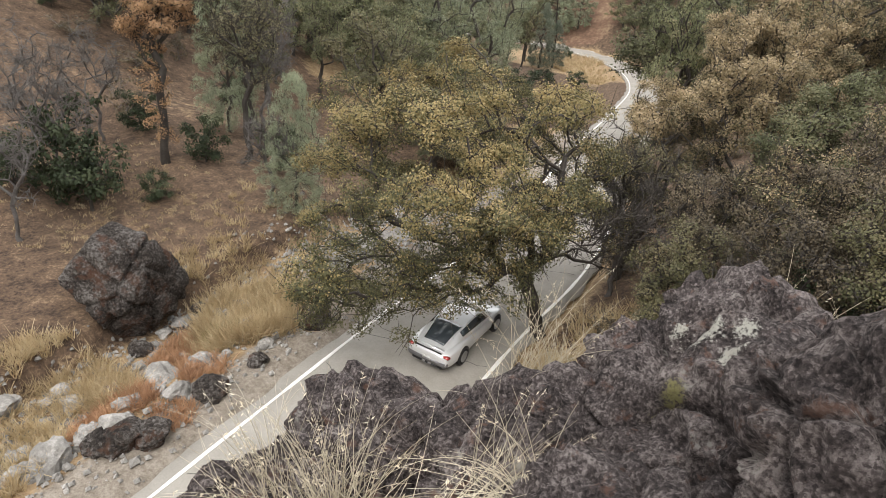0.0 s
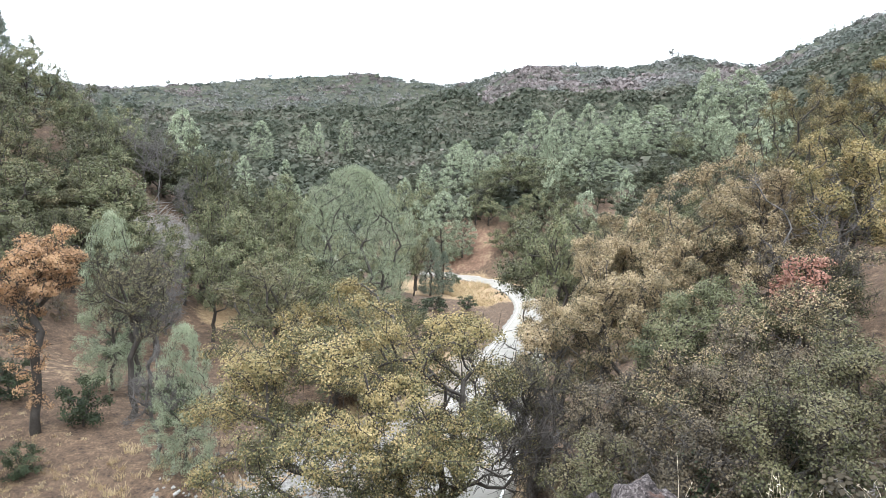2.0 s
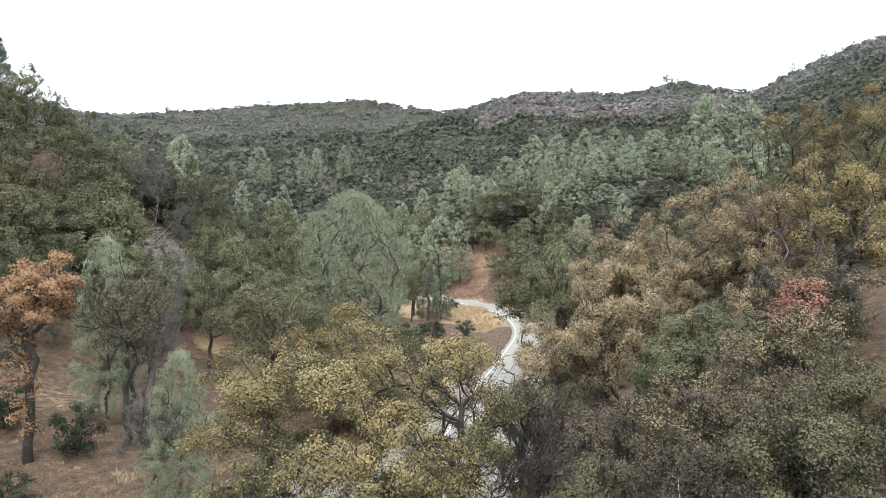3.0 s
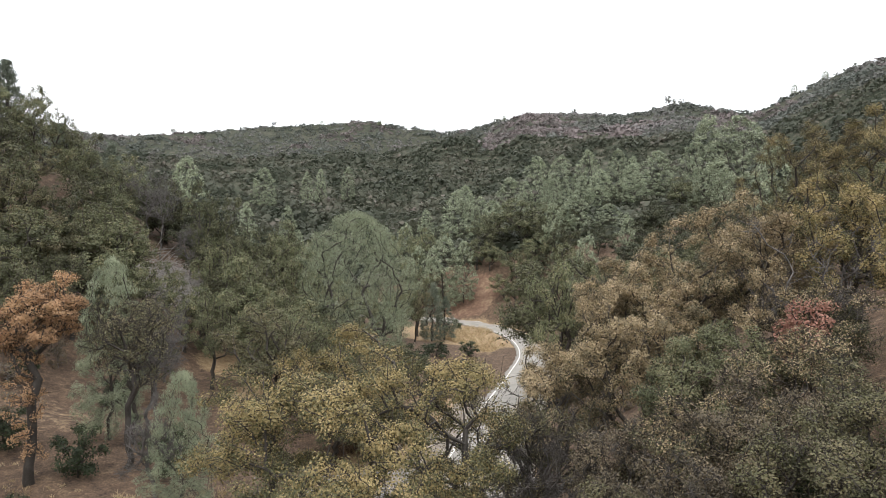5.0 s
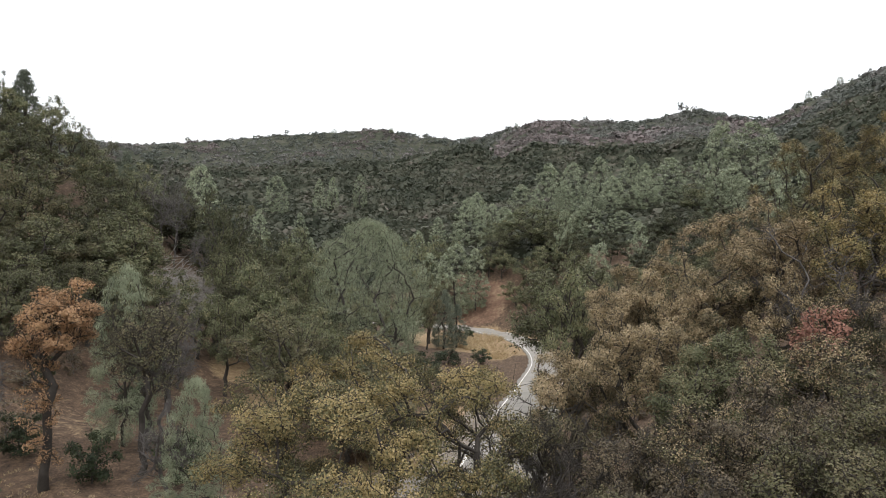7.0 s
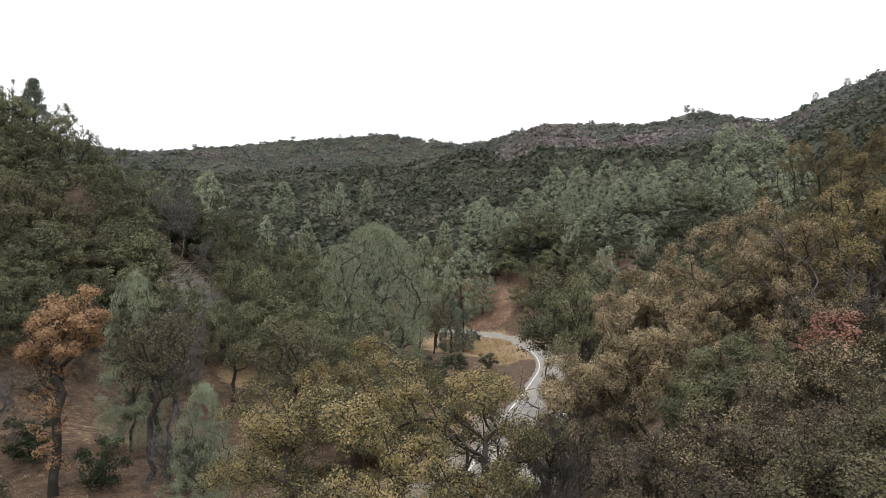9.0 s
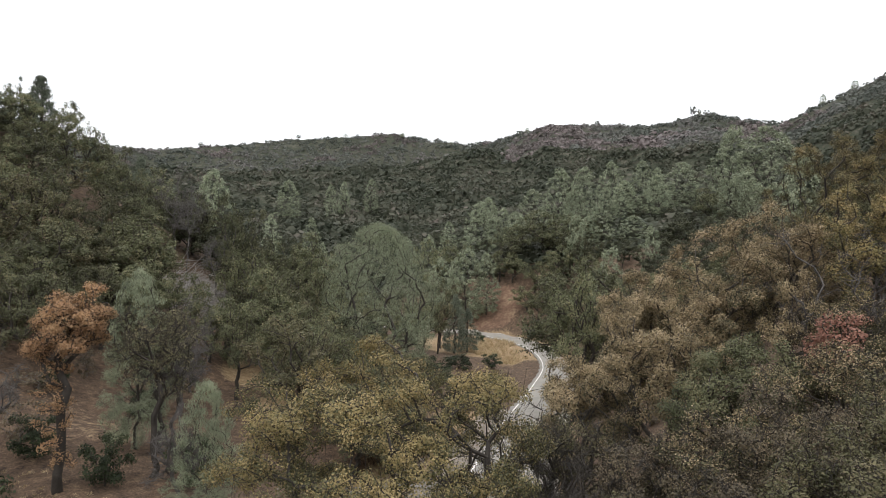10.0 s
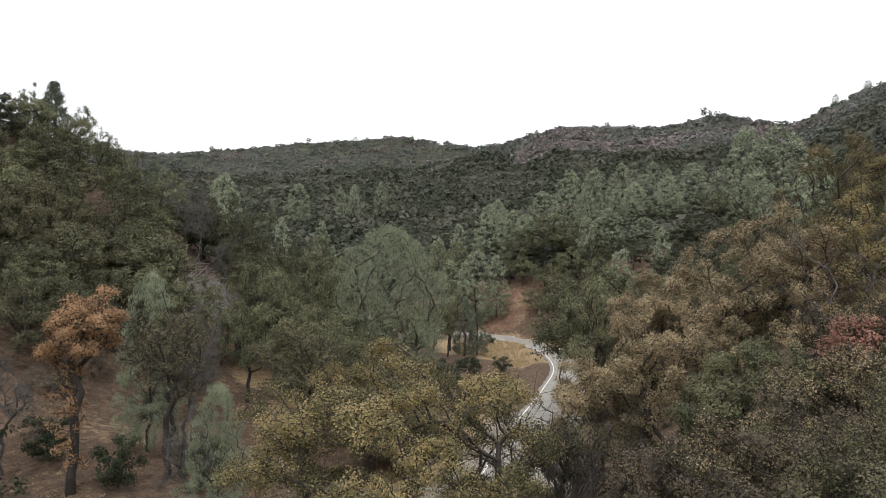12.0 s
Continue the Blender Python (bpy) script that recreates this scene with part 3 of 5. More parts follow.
# the oaks of the bank above the road
for x, y, h, w, leaf, seed, tips, per, label in (
        (15.5, 29.1, 10.3, 7.4, OAK_BROWN, 21, 420, 112, "large brown autumn oak on the hillside"),
        (18.4, 31.4, 9.6, 6.4, OAK_BROWN, 22, 340, 100, "brown autumn oak high on the bank"),
        (12.3, 30.6, 10.9, 7.8, OAK_BROWN, 23, 420, 112, "brown autumn oak with spreading boughs"),
        (10.7, 33.6, 11.6, 4.8, OAK_BROWN, 24, 320, 100, "tall brown oak on the bank"),
        (9.5, 25.4, 8.8, 6.4, OAK_BROWN, 25, 400, 92, "brown and olive oak beside the road"),
        (6.7, 27.4, 8.8, 4.6, OAK_BROWN, 26, 320, 100, "brown oak with low boughs over the road"),
        (10.9, 21.9, 6.9, 4.6, OAK_GREEN, 27, 300, 90, "green oak on the steep bank"),
        (13.2, 20.4, 5.2, 4.8, OAK_BROWN, 28, 300, 76, "brown and olive oak on the steep bank"),
        (16.0, 23.6, 5.4, 4.8, OAK_BROWN, 29, 260, 90, "brown oak beside dead limbs"),
        (26.1, 40.3, 12.9, 9.0, OAK_GOLD, 30, 380, 90, "olive oak high on the hillside"),
        (29.5, 38.0, 11.5, 8.0, OAK_GOLD, 38, 320, 90, "olive oak on the upper hillside"),
        (19.0, 27.0, 9.4, 5.4, OAK_GOLD, 39, 300, 90, "olive oak with yellowing leaves on the hillside"),
        (6.9, 19.0, 5.0, 4.2, BRUSH_BROWN, 32, 300, 70, "twiggy brown scrub oak on the bank"),
        (8.8, 18.1, 4.9, 4.8, OAK_BROWN, 33, 300, 60, "dull brown and olive scrub oak below the rocks"),
        (10.2, 16.4, 4.6, 5.0, BRUSH_BROWN, 36, 300, 70, "low brown scrub oak on the bank"),
        (11.8, 15.4, 4.2, 4.4, OAK_OLIVE, 37, 300, 60, "low olive scrub oak on the bank"),
        (5.2, 16.0, 4.4, 2.8, OAK_OLIVE, 40, 180, 70, "yellowish scrub oak above the road"),
        (7.4, 14.4, 4.2, 3.8, BRUSH_BROWN, 42, 240, 60, "twiggy brown scrub oak near the rocks"),
        (9.2, 13.6, 4.2, 4.0, OAK_OLIVE, 43, 240, 70, "olive scrub oak near the rocks"),
        (5.5, 24.4, 7.2, 5.2, OAK_OLIVE, 44, 260, 22, "sparse oak with bare grey limbs beside the road")):
    low_scrub = h < 6.5
    ob = tree("oak_tree", label, leaf, "oak", seed, h, w, tips, round(per * 0.95) if low_scrub else round(per * 1.3), (0.062, 0.047) if low_scrub else (0.073, 0.056), 0.09 if low_scrub else 0.17, 0.14, thin=0.5, low=-0.6, spread=0.17, twigs=7 if low_scrub else 3, lumps=18 if low_scrub else 24, inner=OAK_INNER_SHADED if leaf in (OAK_BROWN, OAK_OLIVE, OAK_GOLD) else None, ripe=-0.15 if low_scrub else 0.45 if leaf is OAK_BROWN else 0.35, crown=(0.56, 0.46),
              bare=((-w * 0.5, w * 0.3), (-w * 0.4, w * 0.4), (h * 0.4, h * 0.95), 60) if seed in (29, 44, 32, 42) else None)
    ob.matrix_basis = stand(ob, x, y, seed * 61 % 360)

rust = tree("oak_tree", "rust orange dying oak on the dry flat", OAK_RUST, "oak", 31, 9.9, 3.7, 240, 96, (0.085, 0.06), 0.25, 0.60, (0.9, 0), lumps=17, low=-0.85, spread=0.15, twigs=3, crown=(0.815, 0.19), droop=(((-1.6, 0.2), (-0.8, 0.8), (6.6, 7.4), 22), ((-0.8, 0.7), (-0.7, 0.7), (1.2, 6.6), 46)))
rust.matrix_basis = stand(rust, -17.5, 29.8)

big_pine = tree("grey_pine", "broad pale grey-green pine with many stems", PINE_FRESH, "pine", 41, 17.4, 15.6, 1250, 66, (0.25, 0.042), 0.40, spread=0.30, stems=0.16, shell=0.22)
big_pine.matrix_basis = stand(big_pine, -6.7, 79.7)

pines = [tree("grey_pine", "pale grey-green pine", PINE, "pine", 50 + i, 16.0, 8.5, 320, 28, (0.40, 0.12), 0.18, lean=(0.4 * i, 0.2), spread=0.25, shell=0.3) for i in range(3)]
near_pines = [tree("grey_pine", "pale grey-green pine", PINE, "pine", 55 + i, 9.0, 4.0, 300, 84, (0.17, 0.026), 0.09, lean=(0.2, 0.1 * i), spread=0.16, stems=0.5) for i in range(2)]
dark_pines = [tree("dark_pine", "tall dark green conifer", PINE_DARK, "spire", 60 + i, 16.0, 5.8, 420, 40, (0.30, 0.07), 0.2, spread=0.2, stems=0.9) for i in range(2)]
thin_pines = [tree("dark_pine", "thin half bare conifer", PINE_DARK, "spire", 66, 16.0, 2.6, 90, 18, (0.26, 0.1), 0.12, spread=0.2, stems=0.97)]
oaks = [tree("oak_tree", "olive green oak", OAK_GREEN, "oak", 70 + i, 9.0, 8.0, 240, 50, (0.13, 0.095), 0.22, 0.24, lean=(0.5 * i - 0.6, 0.3), spread=0.22, twigs=2, lumps=17) for i in range(4)]
mid_oaks = [tree("oak_tree", "olive green oak", OAK_GREEN, "oak", 75 + i, 9.0, 8.0, 150, 36, (0.21, 0.155), 0.22, 0.24, lean=(0.5 * i - 0.6, 0.3), spread=0.27, lumps=15) for i in range(4)]
far_oaks = [tree("oak_tree", "olive green oak", OAK_DARK, "oak", 170 + i, 9.0, 8.5, 80, 34, (0.34, 0.26), 0.2, 0.2, low=-0.8, lumps=12, spread=0.36) for i in range(3)]
far_pines = [tree("grey_pine", "pale grey-green pine", PINE, "pine", 180 + i, 16.0, 8.5, 120, 24, (0.55, 0.26), 0.2, spread=0.42) for i in range(3)]
gold_oaks = [tree("oak_tree", "yellowing olive oak", OAK_OLIVE, "oak", 80 + i, 9.0, 8.0, 190, 44, (0.15, 0.11), 0.22, 0.24, lean=(0.4, -0.4 * i), spread=0.23, lumps=16, twigs=1) for i in range(2)]
shrubs = [tree("shrub", "dark green leafy shrub", SHRUB, "shrub", 90 + i, 2.0, 2.2, 70, 36, (0.10, 0.07), 0.05, lumps=11, twigs=2, spread=0.12) for i in range(2)]
brown_shrubs = [tree("shrub", "brown twiggy shrub", BRUSH_BROWN, "shrub", 95 + i, 2.0, 2.2, 50, 22, (0.10, 0.07), 0.04, bark=TWIG, twigs=4, spread=0.12) for i in range(2)]
tall_oaks = [tree("oak_tree", "tall slender olive oak", OAK_OLIVE, "oak", 34 + i, 10.0, 5.4, 220, 22, (0.10, 0.07), 0.17, 0.36, lean=(0.5, 0.2), spread=0.18, twigs=6, lumps=15, crown=(0.68, 0.32)) for i in range(2)]

plant(pines, [(8.1, 149.8, 17.6, 9.6), (13.0, 149.4, 14.8, 7.0), (5, 153.5, 13, 7), (2.0, 158, 12, 7), (14, 189.5, 17.4, 11), (20, 192, 14, 8), (44.1, 225.7, 20.9, 12), (52.8, 229, 19.6, 11), (63.5, 231.5, 20.5, 11.2), (32.5, 212.5, 18.2, 12), (60.5, 206.3, 13.1, 9.2), (74.6, 228.1, 19.1, 10.2), (77.2, 222, 15.7, 7),
              (80.7, 210, 15.9, 13.6), (71.8, 202.7, 13.2, 11), (73.7, 158.7, 25.5, 12), (80.9, 155.2, 23.6, 18), (70.6, 149.1, 12.1, 8.6), (65.3, 123.8, 9.4, 5.6), (43, 164.5, 11.8, 9.4), (39.3, 163.3, 10.1, 6.4), (50.8, 162.2, 8.0, 8.0), (46.8, 209.8, 15.1, 8.2), (53.9, 205, 12.1, 8.0), (27, 214, 13, 8)], (16, 8.5), "pale grey-green pine on the valley slope", "grey pines of the valley")
plant(pines, [(-72.9, 321.9, 20, 13), (-52.2, 325.8, 18, 7), (-47.3, 331.6, 18, 7), (-32.4, 328.4, 18, 8.2), (-63.6, 252.1, 17.5, 7.4), (-34.7, 197, 16.4, 5.7), (-46.7, 245.6, 17.4, 7.1), (-39.2, 113.4, 21, 8.6), (-21, 178, 15, 6), (-8, 186, 14, 8), (-2, 214, 13, 7), (6, 236, 13, 7), (22, 262, 13, 8)], (16, 8.5), "pale grey-green pine among the trees", "grey pines of the valley")
plant(near_pines, [(-16.8, 36.3, 10.4, 4.0), (-9.5, 27.4, 6.8, 3.0)], (9, 4), "pale grey-green pine on the dry flat", "grey pines of the valley")
plant(dark_pines, [(-59.8, 98.2, 17.6, 9.0), (-57.2, 107.8, 13.6, 6.4), (-64, 103, 13.5, 7.4), (4.0, 104.9, 10.0, 4.6), (-66, 99, 9.6, 7), (-48.9, 107.4, 15.6, 6.6), (6.3, 108, 7.5, 4.2)], (16, 5.8), "tall dark green conifer on the slope", "dark conifers of the slope")
plant(thin_pines, [(-64.7, 98.7, 14.4, 2.2), (-63.5, 99.5, 16.4, 2.2), (-58.8, 102.3, 14.2, 2.4), (-57.7, 102.9, 13.8, 2.2)], (16, 2.6), "thin half bare conifer on the slope", "dark conifers of the slope")
plant(oaks, [(17.5, 62, 8.5, 8), (21.5, 72, 9, 9), (26, 84, 9, 9), (30, 97, 9, 9), (32, 110, 10, 10), (15.5, 52, 7, 7), (27, 120, 9, 9), (30, 70, 8, 9), (36, 88, 8, 9), (23, 136, 8, 8), (26, 146, 8, 8), (6, 166, 10, 9), (22, 168, 10, 10), (-2.5, 113, 8, 7), (-7, 119, 9, 8), (-1.1, 100, 9.4, 6), (1.7, 110, 12.4, 7), (-13, 84, 6, 7), (-9.5, 70, 4.5, 6), (-4, 68, 3.6, 5), (-1.5, 71, 3.4, 5), (-6.5, 66, 3.6, 6), (-12, 68, 5, 6), (0.5, 62, 3.0, 4.5), (17, 160, 8, 8), (20, 158, 7.5, 8), (19, 166, 9, 9), (27, 130, 8, 8), (24.5, 151, 8, 8), (27, 140, 9, 9), (30, 150, 9, 9), (33, 158, 9, 10), (36, 148, 9, 9), (29, 165, 9, 9), (34, 136, 9, 9), (22, 145, 6, 7), (40, 165, 9, 10), (12.4, 50.5, 13.4, 7.6), (13.3, 56, 14, 12.8), (16.5, 49, 10, 7), (30.2, 167.3, 12, 19), (67.7, 155.9, 11, 12), (-0.6, 161, 14, 10)], (9, 8.0), "green oak on the bank above the road", "oaks of the valley")
plant(tall_oaks, [(-14.0, 32.1, 9.2, 4.6), (-15.4, 36.4, 9.6, 4.4)], (10, 5.4), "tall slender olive oak on the dry flat", "oaks of the valley")
plant(oaks, [(-26.7, 44.6, 8.2, 7), (-10.4, 48.2, 8.0, 5.6), (-16.0, 52.6, 8.2, 5.6), (-30.6, 45.7, 7.2, 6), (-12.2, 56.7, 9.2, 6.6), (-17.1, 67.9, 10.6, 7.2), (-14.2, 78.7, 11.6, 7.4), (-32.5, 52.8, 7.9, 7.6), (-27.6, 53.3, 7.8, 6.6), (-33.1, 63.9, 6.7, 7.8), (-37.8, 58.9, 6.0, 6.8), (-24.8, 81.3, 14.4, 7.6), (-38.8, 79, 7.9, 8), (-36.5, 80.1, 8.7, 7), (-23.4, 88.5, 10.1, 9), (-20.1, 92.9, 12.3, 9), (-16.9, 103.6, 11.2, 8), (-36, 96, 10, 8), (-41, 92, 9, 8), (-43, 70, 7, 7), (-22.2, 50.5, 6.6, 5.6), (-18.6, 47, 5.6, 4.8), (-24.5, 58, 7.0, 6.0), (-21, 60.5, 6.2, 5.6), (-28.5, 47.5, 7.4, 6.4), (-33.5, 48, 7.4, 7), (-8.6, 61, 6, 6), (-3.5, 58, 4.4, 5), (-5, 88, 6, 7), (-12.5, 88, 7, 7), (-8.5, 93, 7, 7), (-3.5, 95, 7, 7), (-13, 97, 8, 8), (-20.5, 63.5, 6.4, 6), (-24.8, 64.5, 6, 5.6), (-53.5, 107.4, 16.2, 7.6), (-40, 84, 8.6, 7.6), (-44, 88, 9.4, 7.4), (-50, 90, 9, 8), (-54, 92, 9.4, 7.6), (-44, 99, 11, 7.6), (-57, 88, 9, 8), (-49, 78, 7.6, 8), (-52, 84, 8, 7.6), (-39, 103, 9, 8), (-33, 104, 9, 8)], (9, 8.0), "olive green oak among the trees", "oaks of the valley")
plant(gold_oaks, [(-33.1, 57.1, 6.7, 7.8), (-29.9, 70.2, 6.6, 6.6), (-47.1, 82.5, 5.6, 8.6), (-18.7, 73.5, 8, 7), (-13, 62, 8, 6.4), (1.2, 99, 9.8, 4.8), (-7.4, 46.6, 5.2, 5.0)], (9, 8.0), "yellowing olive oak among the trees", "oaks of the valley")


def woods():
    """The open woods on both sides of the valley, with brush below."""
    rng = np.random.default_rng(7)
    heap, mats = [], [BARK, OAK_DARK, PINE]
    made = 0
    while made < 390:
        a, d = rng.uniform(-42, 42), rng.uniform(42, 270) if rng.random() < 0.6 else rng.uniform(42, 130)
        if made > 330:
            a, d = rng.uniform(-43, -12), rng.uniform(62, 78 if made % 2 else 175)
        elif made > 280:
            a, d = rng.uniform(10, 26), rng.uniform(75, 175)
        x, y = d * math.sin(radians(a)), d * math.cos(radians(a))
        u = road_near(x, y)[0][0]
        if abs(u) < 7.5 or (-3 < a < 8 and 112 < d < 178) or (-9 < a < 10 and d < 112) or (a < -12 and d < 62) or (a > 9 and d < 38):
            continue
        if -24 < a < -16.5 and 64 < d < 100 or -33 < a < -23 and d > 78:
            continue
        made += 1
        pick, far = rng.random(), d > 95
        joined = d > 128
        if pick < (0.05 if a > 7 and d > 150 else 0.04) and (a > 5 or d > 115):
            ob, h, w, k = (far_pines if far else pines)[made % 3], rng.uniform(9, 15), rng.uniform(4, 6.5), (16, 8.5)
            label = "pale grey-green pine in the open woods"
        elif pick < 0.25 and d < 75:
            ob, h, w, k = gold_oaks[made % 2], rng.uniform(6, 9), rng.uniform(7, 10), (9, 8.5)
            label = "yellowing olive oak in the open woods"
        else:
            ob, h, w, k = (far_oaks if far else mid_oaks if d > 62 else oaks)[made % 3], rng.uniform(5.0, 9.5), rng.uniform(5.5, 9.0), (9, 8.5)
            if a > 7 and d > 110:
                h *= 0.68
            if a < -33 and d > 78:
                h *= 0.7
            label = "dark olive green oak in the open woods"
        place = stand(ob, x, y, rng.uniform(0, 360), w / k[1], h / k[0])
        if joined:
            for c in ob.children:
                co = np.empty(len(c.data.vertices) * 3, np.float32)
                c.data.vertices.foreach_get("co", co)
                ix = np.empty(len(c.data.polygons) * 4, np.int32)
                c.data.loops.foreach_get("vertex_index", ix)
                m = np.array(place)
                heap.append((co.reshape(-1, 3) @ m[:3, :3].T + m[:3, 3], ix.reshape(-1, 4), mats.index(c.data.materials[0])))
        else:
            tagged(copy_thing(ob, place), label, group="woods of the valley")
    total, vs, qs, ms = 0, [], [], []
    for v, q, k in heap:
        vs.append(v), qs.append(q + total), ms.append(np.full(len(q), k))
        total += len(v)
    tagged(new("far_woods", np_mesh("far_woods", np.concatenate(vs), np.concatenate(qs), mats, np.concatenate(ms))), "distant open woods of oak and pine", "woods", kind="stuff")
    made = 0
    while made < 16:
        a, d = rng.uniform(-10, 3), rng.uniform(36, 62)
        x, y = d * math.sin(radians(a)), d * math.cos(radians(a))
        if abs(road_near(x, y)[0][0]) < 6 or math.hypot(x + 5.6, y - 94.8) < 5:
            continue
        made += 1
        low = min(4.2, 14.7 - float(height(x, y)[0]) - 0.235 * d)
        ob = (oaks + gold_oaks)[made % 6]
        tagged(copy_thing(ob, stand(ob, x, y, rng.uniform(0, 360), rng.uniform(0.5, 0.8), max(low, 2.5) / 9)), "low olive oak in the valley bottom", group="woods of the valley")
    made = 0
    while made < 110:
        a, d = rng.uniform(-42, 42), rng.uniform(16, 130) 
        x, y = d * math.sin(radians(a)), d * math.cos(radians(a))
        u = road_near(x, y)[0][0]
        if -13 < u < 3.8 or (u < 0 and u > -24 and rng.random() < 0.8) or (u > 0 and d > 70 and a < 10) or (u > 0 and d < 22 and a < 14):
            continue
        made += 1
        dark = rng.random() < (0.65 if u < 0 else 0.35)
        ob = (shrubs if dark else brown_shrubs)[made % 2]
        tagged(copy_thing(ob, stand(ob, x, y, rng.uniform(0, 360), rng.uniform(0.7, 1.7), rng.uniform(0.6, 1.4))),
               "dark green leafy shrub under the trees" if dark else "brown twiggy shrub on the slope", group="brush under the trees")


woods()


def chaparral():
    """Low rounded brush that covers the hills."""
    rng = np.random.default_rng(8)
    n = 36000
    a = np.radians(rng.uniform(-44, 44, n))
    d = 165 + 800 * rng.random(n) ** 1.15
    x, y = d * np.sin(a), d * np.cos(a)
    keep = (wobble(x, y, 38, 4) + 0.7 * rng.random(n) > -0.6) & (np.abs(road_near(x, y)[0]) > 6)
    x, y, d, a = x[keep], y[keep], d[keep], np.degrees(a[keep])
    n = len(x)
    s = rng.uniform(1.3, 2.9, n) * (0.95 + d / 2400) * (1 + 0.7 * (rng.random(n) < 0.16))
    per = 25
    dome = unit(rng.normal(size=(n, per, 3)))
    dome[..., 2] = np.abs(dome[..., 2])
    dome *= rng.uniform(0.8, 1.05, (n, per, 1))
    centre = np.stack([x, y, height(x, y) - 0.3 * s], 1)[:, None] + dome * s[:, None, None]
    v, q = sprays(rng, centre.reshape(-1, 3), dome.reshape(-1, 3) * 1.3, 1.0, 0.85)
    v = (v.reshape(n, per, 4, 3) - centre[:, :, None]) * (s * 0.57)[:, None, None, None] + centre[:, :, None]
    # distant brush takes the paler colour that stands in for haze
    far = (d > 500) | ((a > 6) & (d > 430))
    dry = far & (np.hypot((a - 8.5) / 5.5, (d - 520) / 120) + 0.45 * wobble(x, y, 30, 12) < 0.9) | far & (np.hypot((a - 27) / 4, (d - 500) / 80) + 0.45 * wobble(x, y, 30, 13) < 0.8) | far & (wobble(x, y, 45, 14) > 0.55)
    for mask, name, mat, label in ((dry, "dry_brush", DRY_BRUSH, "mauve grey dry brush on the far hills"), (~far, "brush", CHAPARRAL, "dark green chaparral brush over the slopes"), (far & ~dry, "far_brush", HAZED_CHAPARRAL, "grey green chaparral on the far hills with painted haze")):
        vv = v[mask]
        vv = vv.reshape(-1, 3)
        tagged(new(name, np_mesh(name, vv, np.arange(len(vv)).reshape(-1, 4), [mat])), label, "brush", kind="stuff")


chaparral()

for i, (az, d, h, w) in enumerate(((21.7, 566, 10, 6), (22.2, 566, 6, 5), (4.9, 830, 9, 8), (3.6, 850, 8, 9), (8.0, 650, 6, 6), (-3, 890, 7, 8), (-12, 900, 7, 9), (-20, 905, 8, 9), (14, 605, 5, 6), (31, 548, 8, 6), (33, 540, 7, 6), (-8, 895, 7, 9))):
    x, y = d * math.sin(radians(az)), d * math.cos(radians(az))
    ob = (far_oaks + far_pines)[i % 6]
    tagged(copy_thing(ob, stand(ob, x, y, 40 * i, w / 8.5, h / (9 if i % 6 < 3 else 16))), "small lone tree on the ridge line", group="trees of the ridge line")

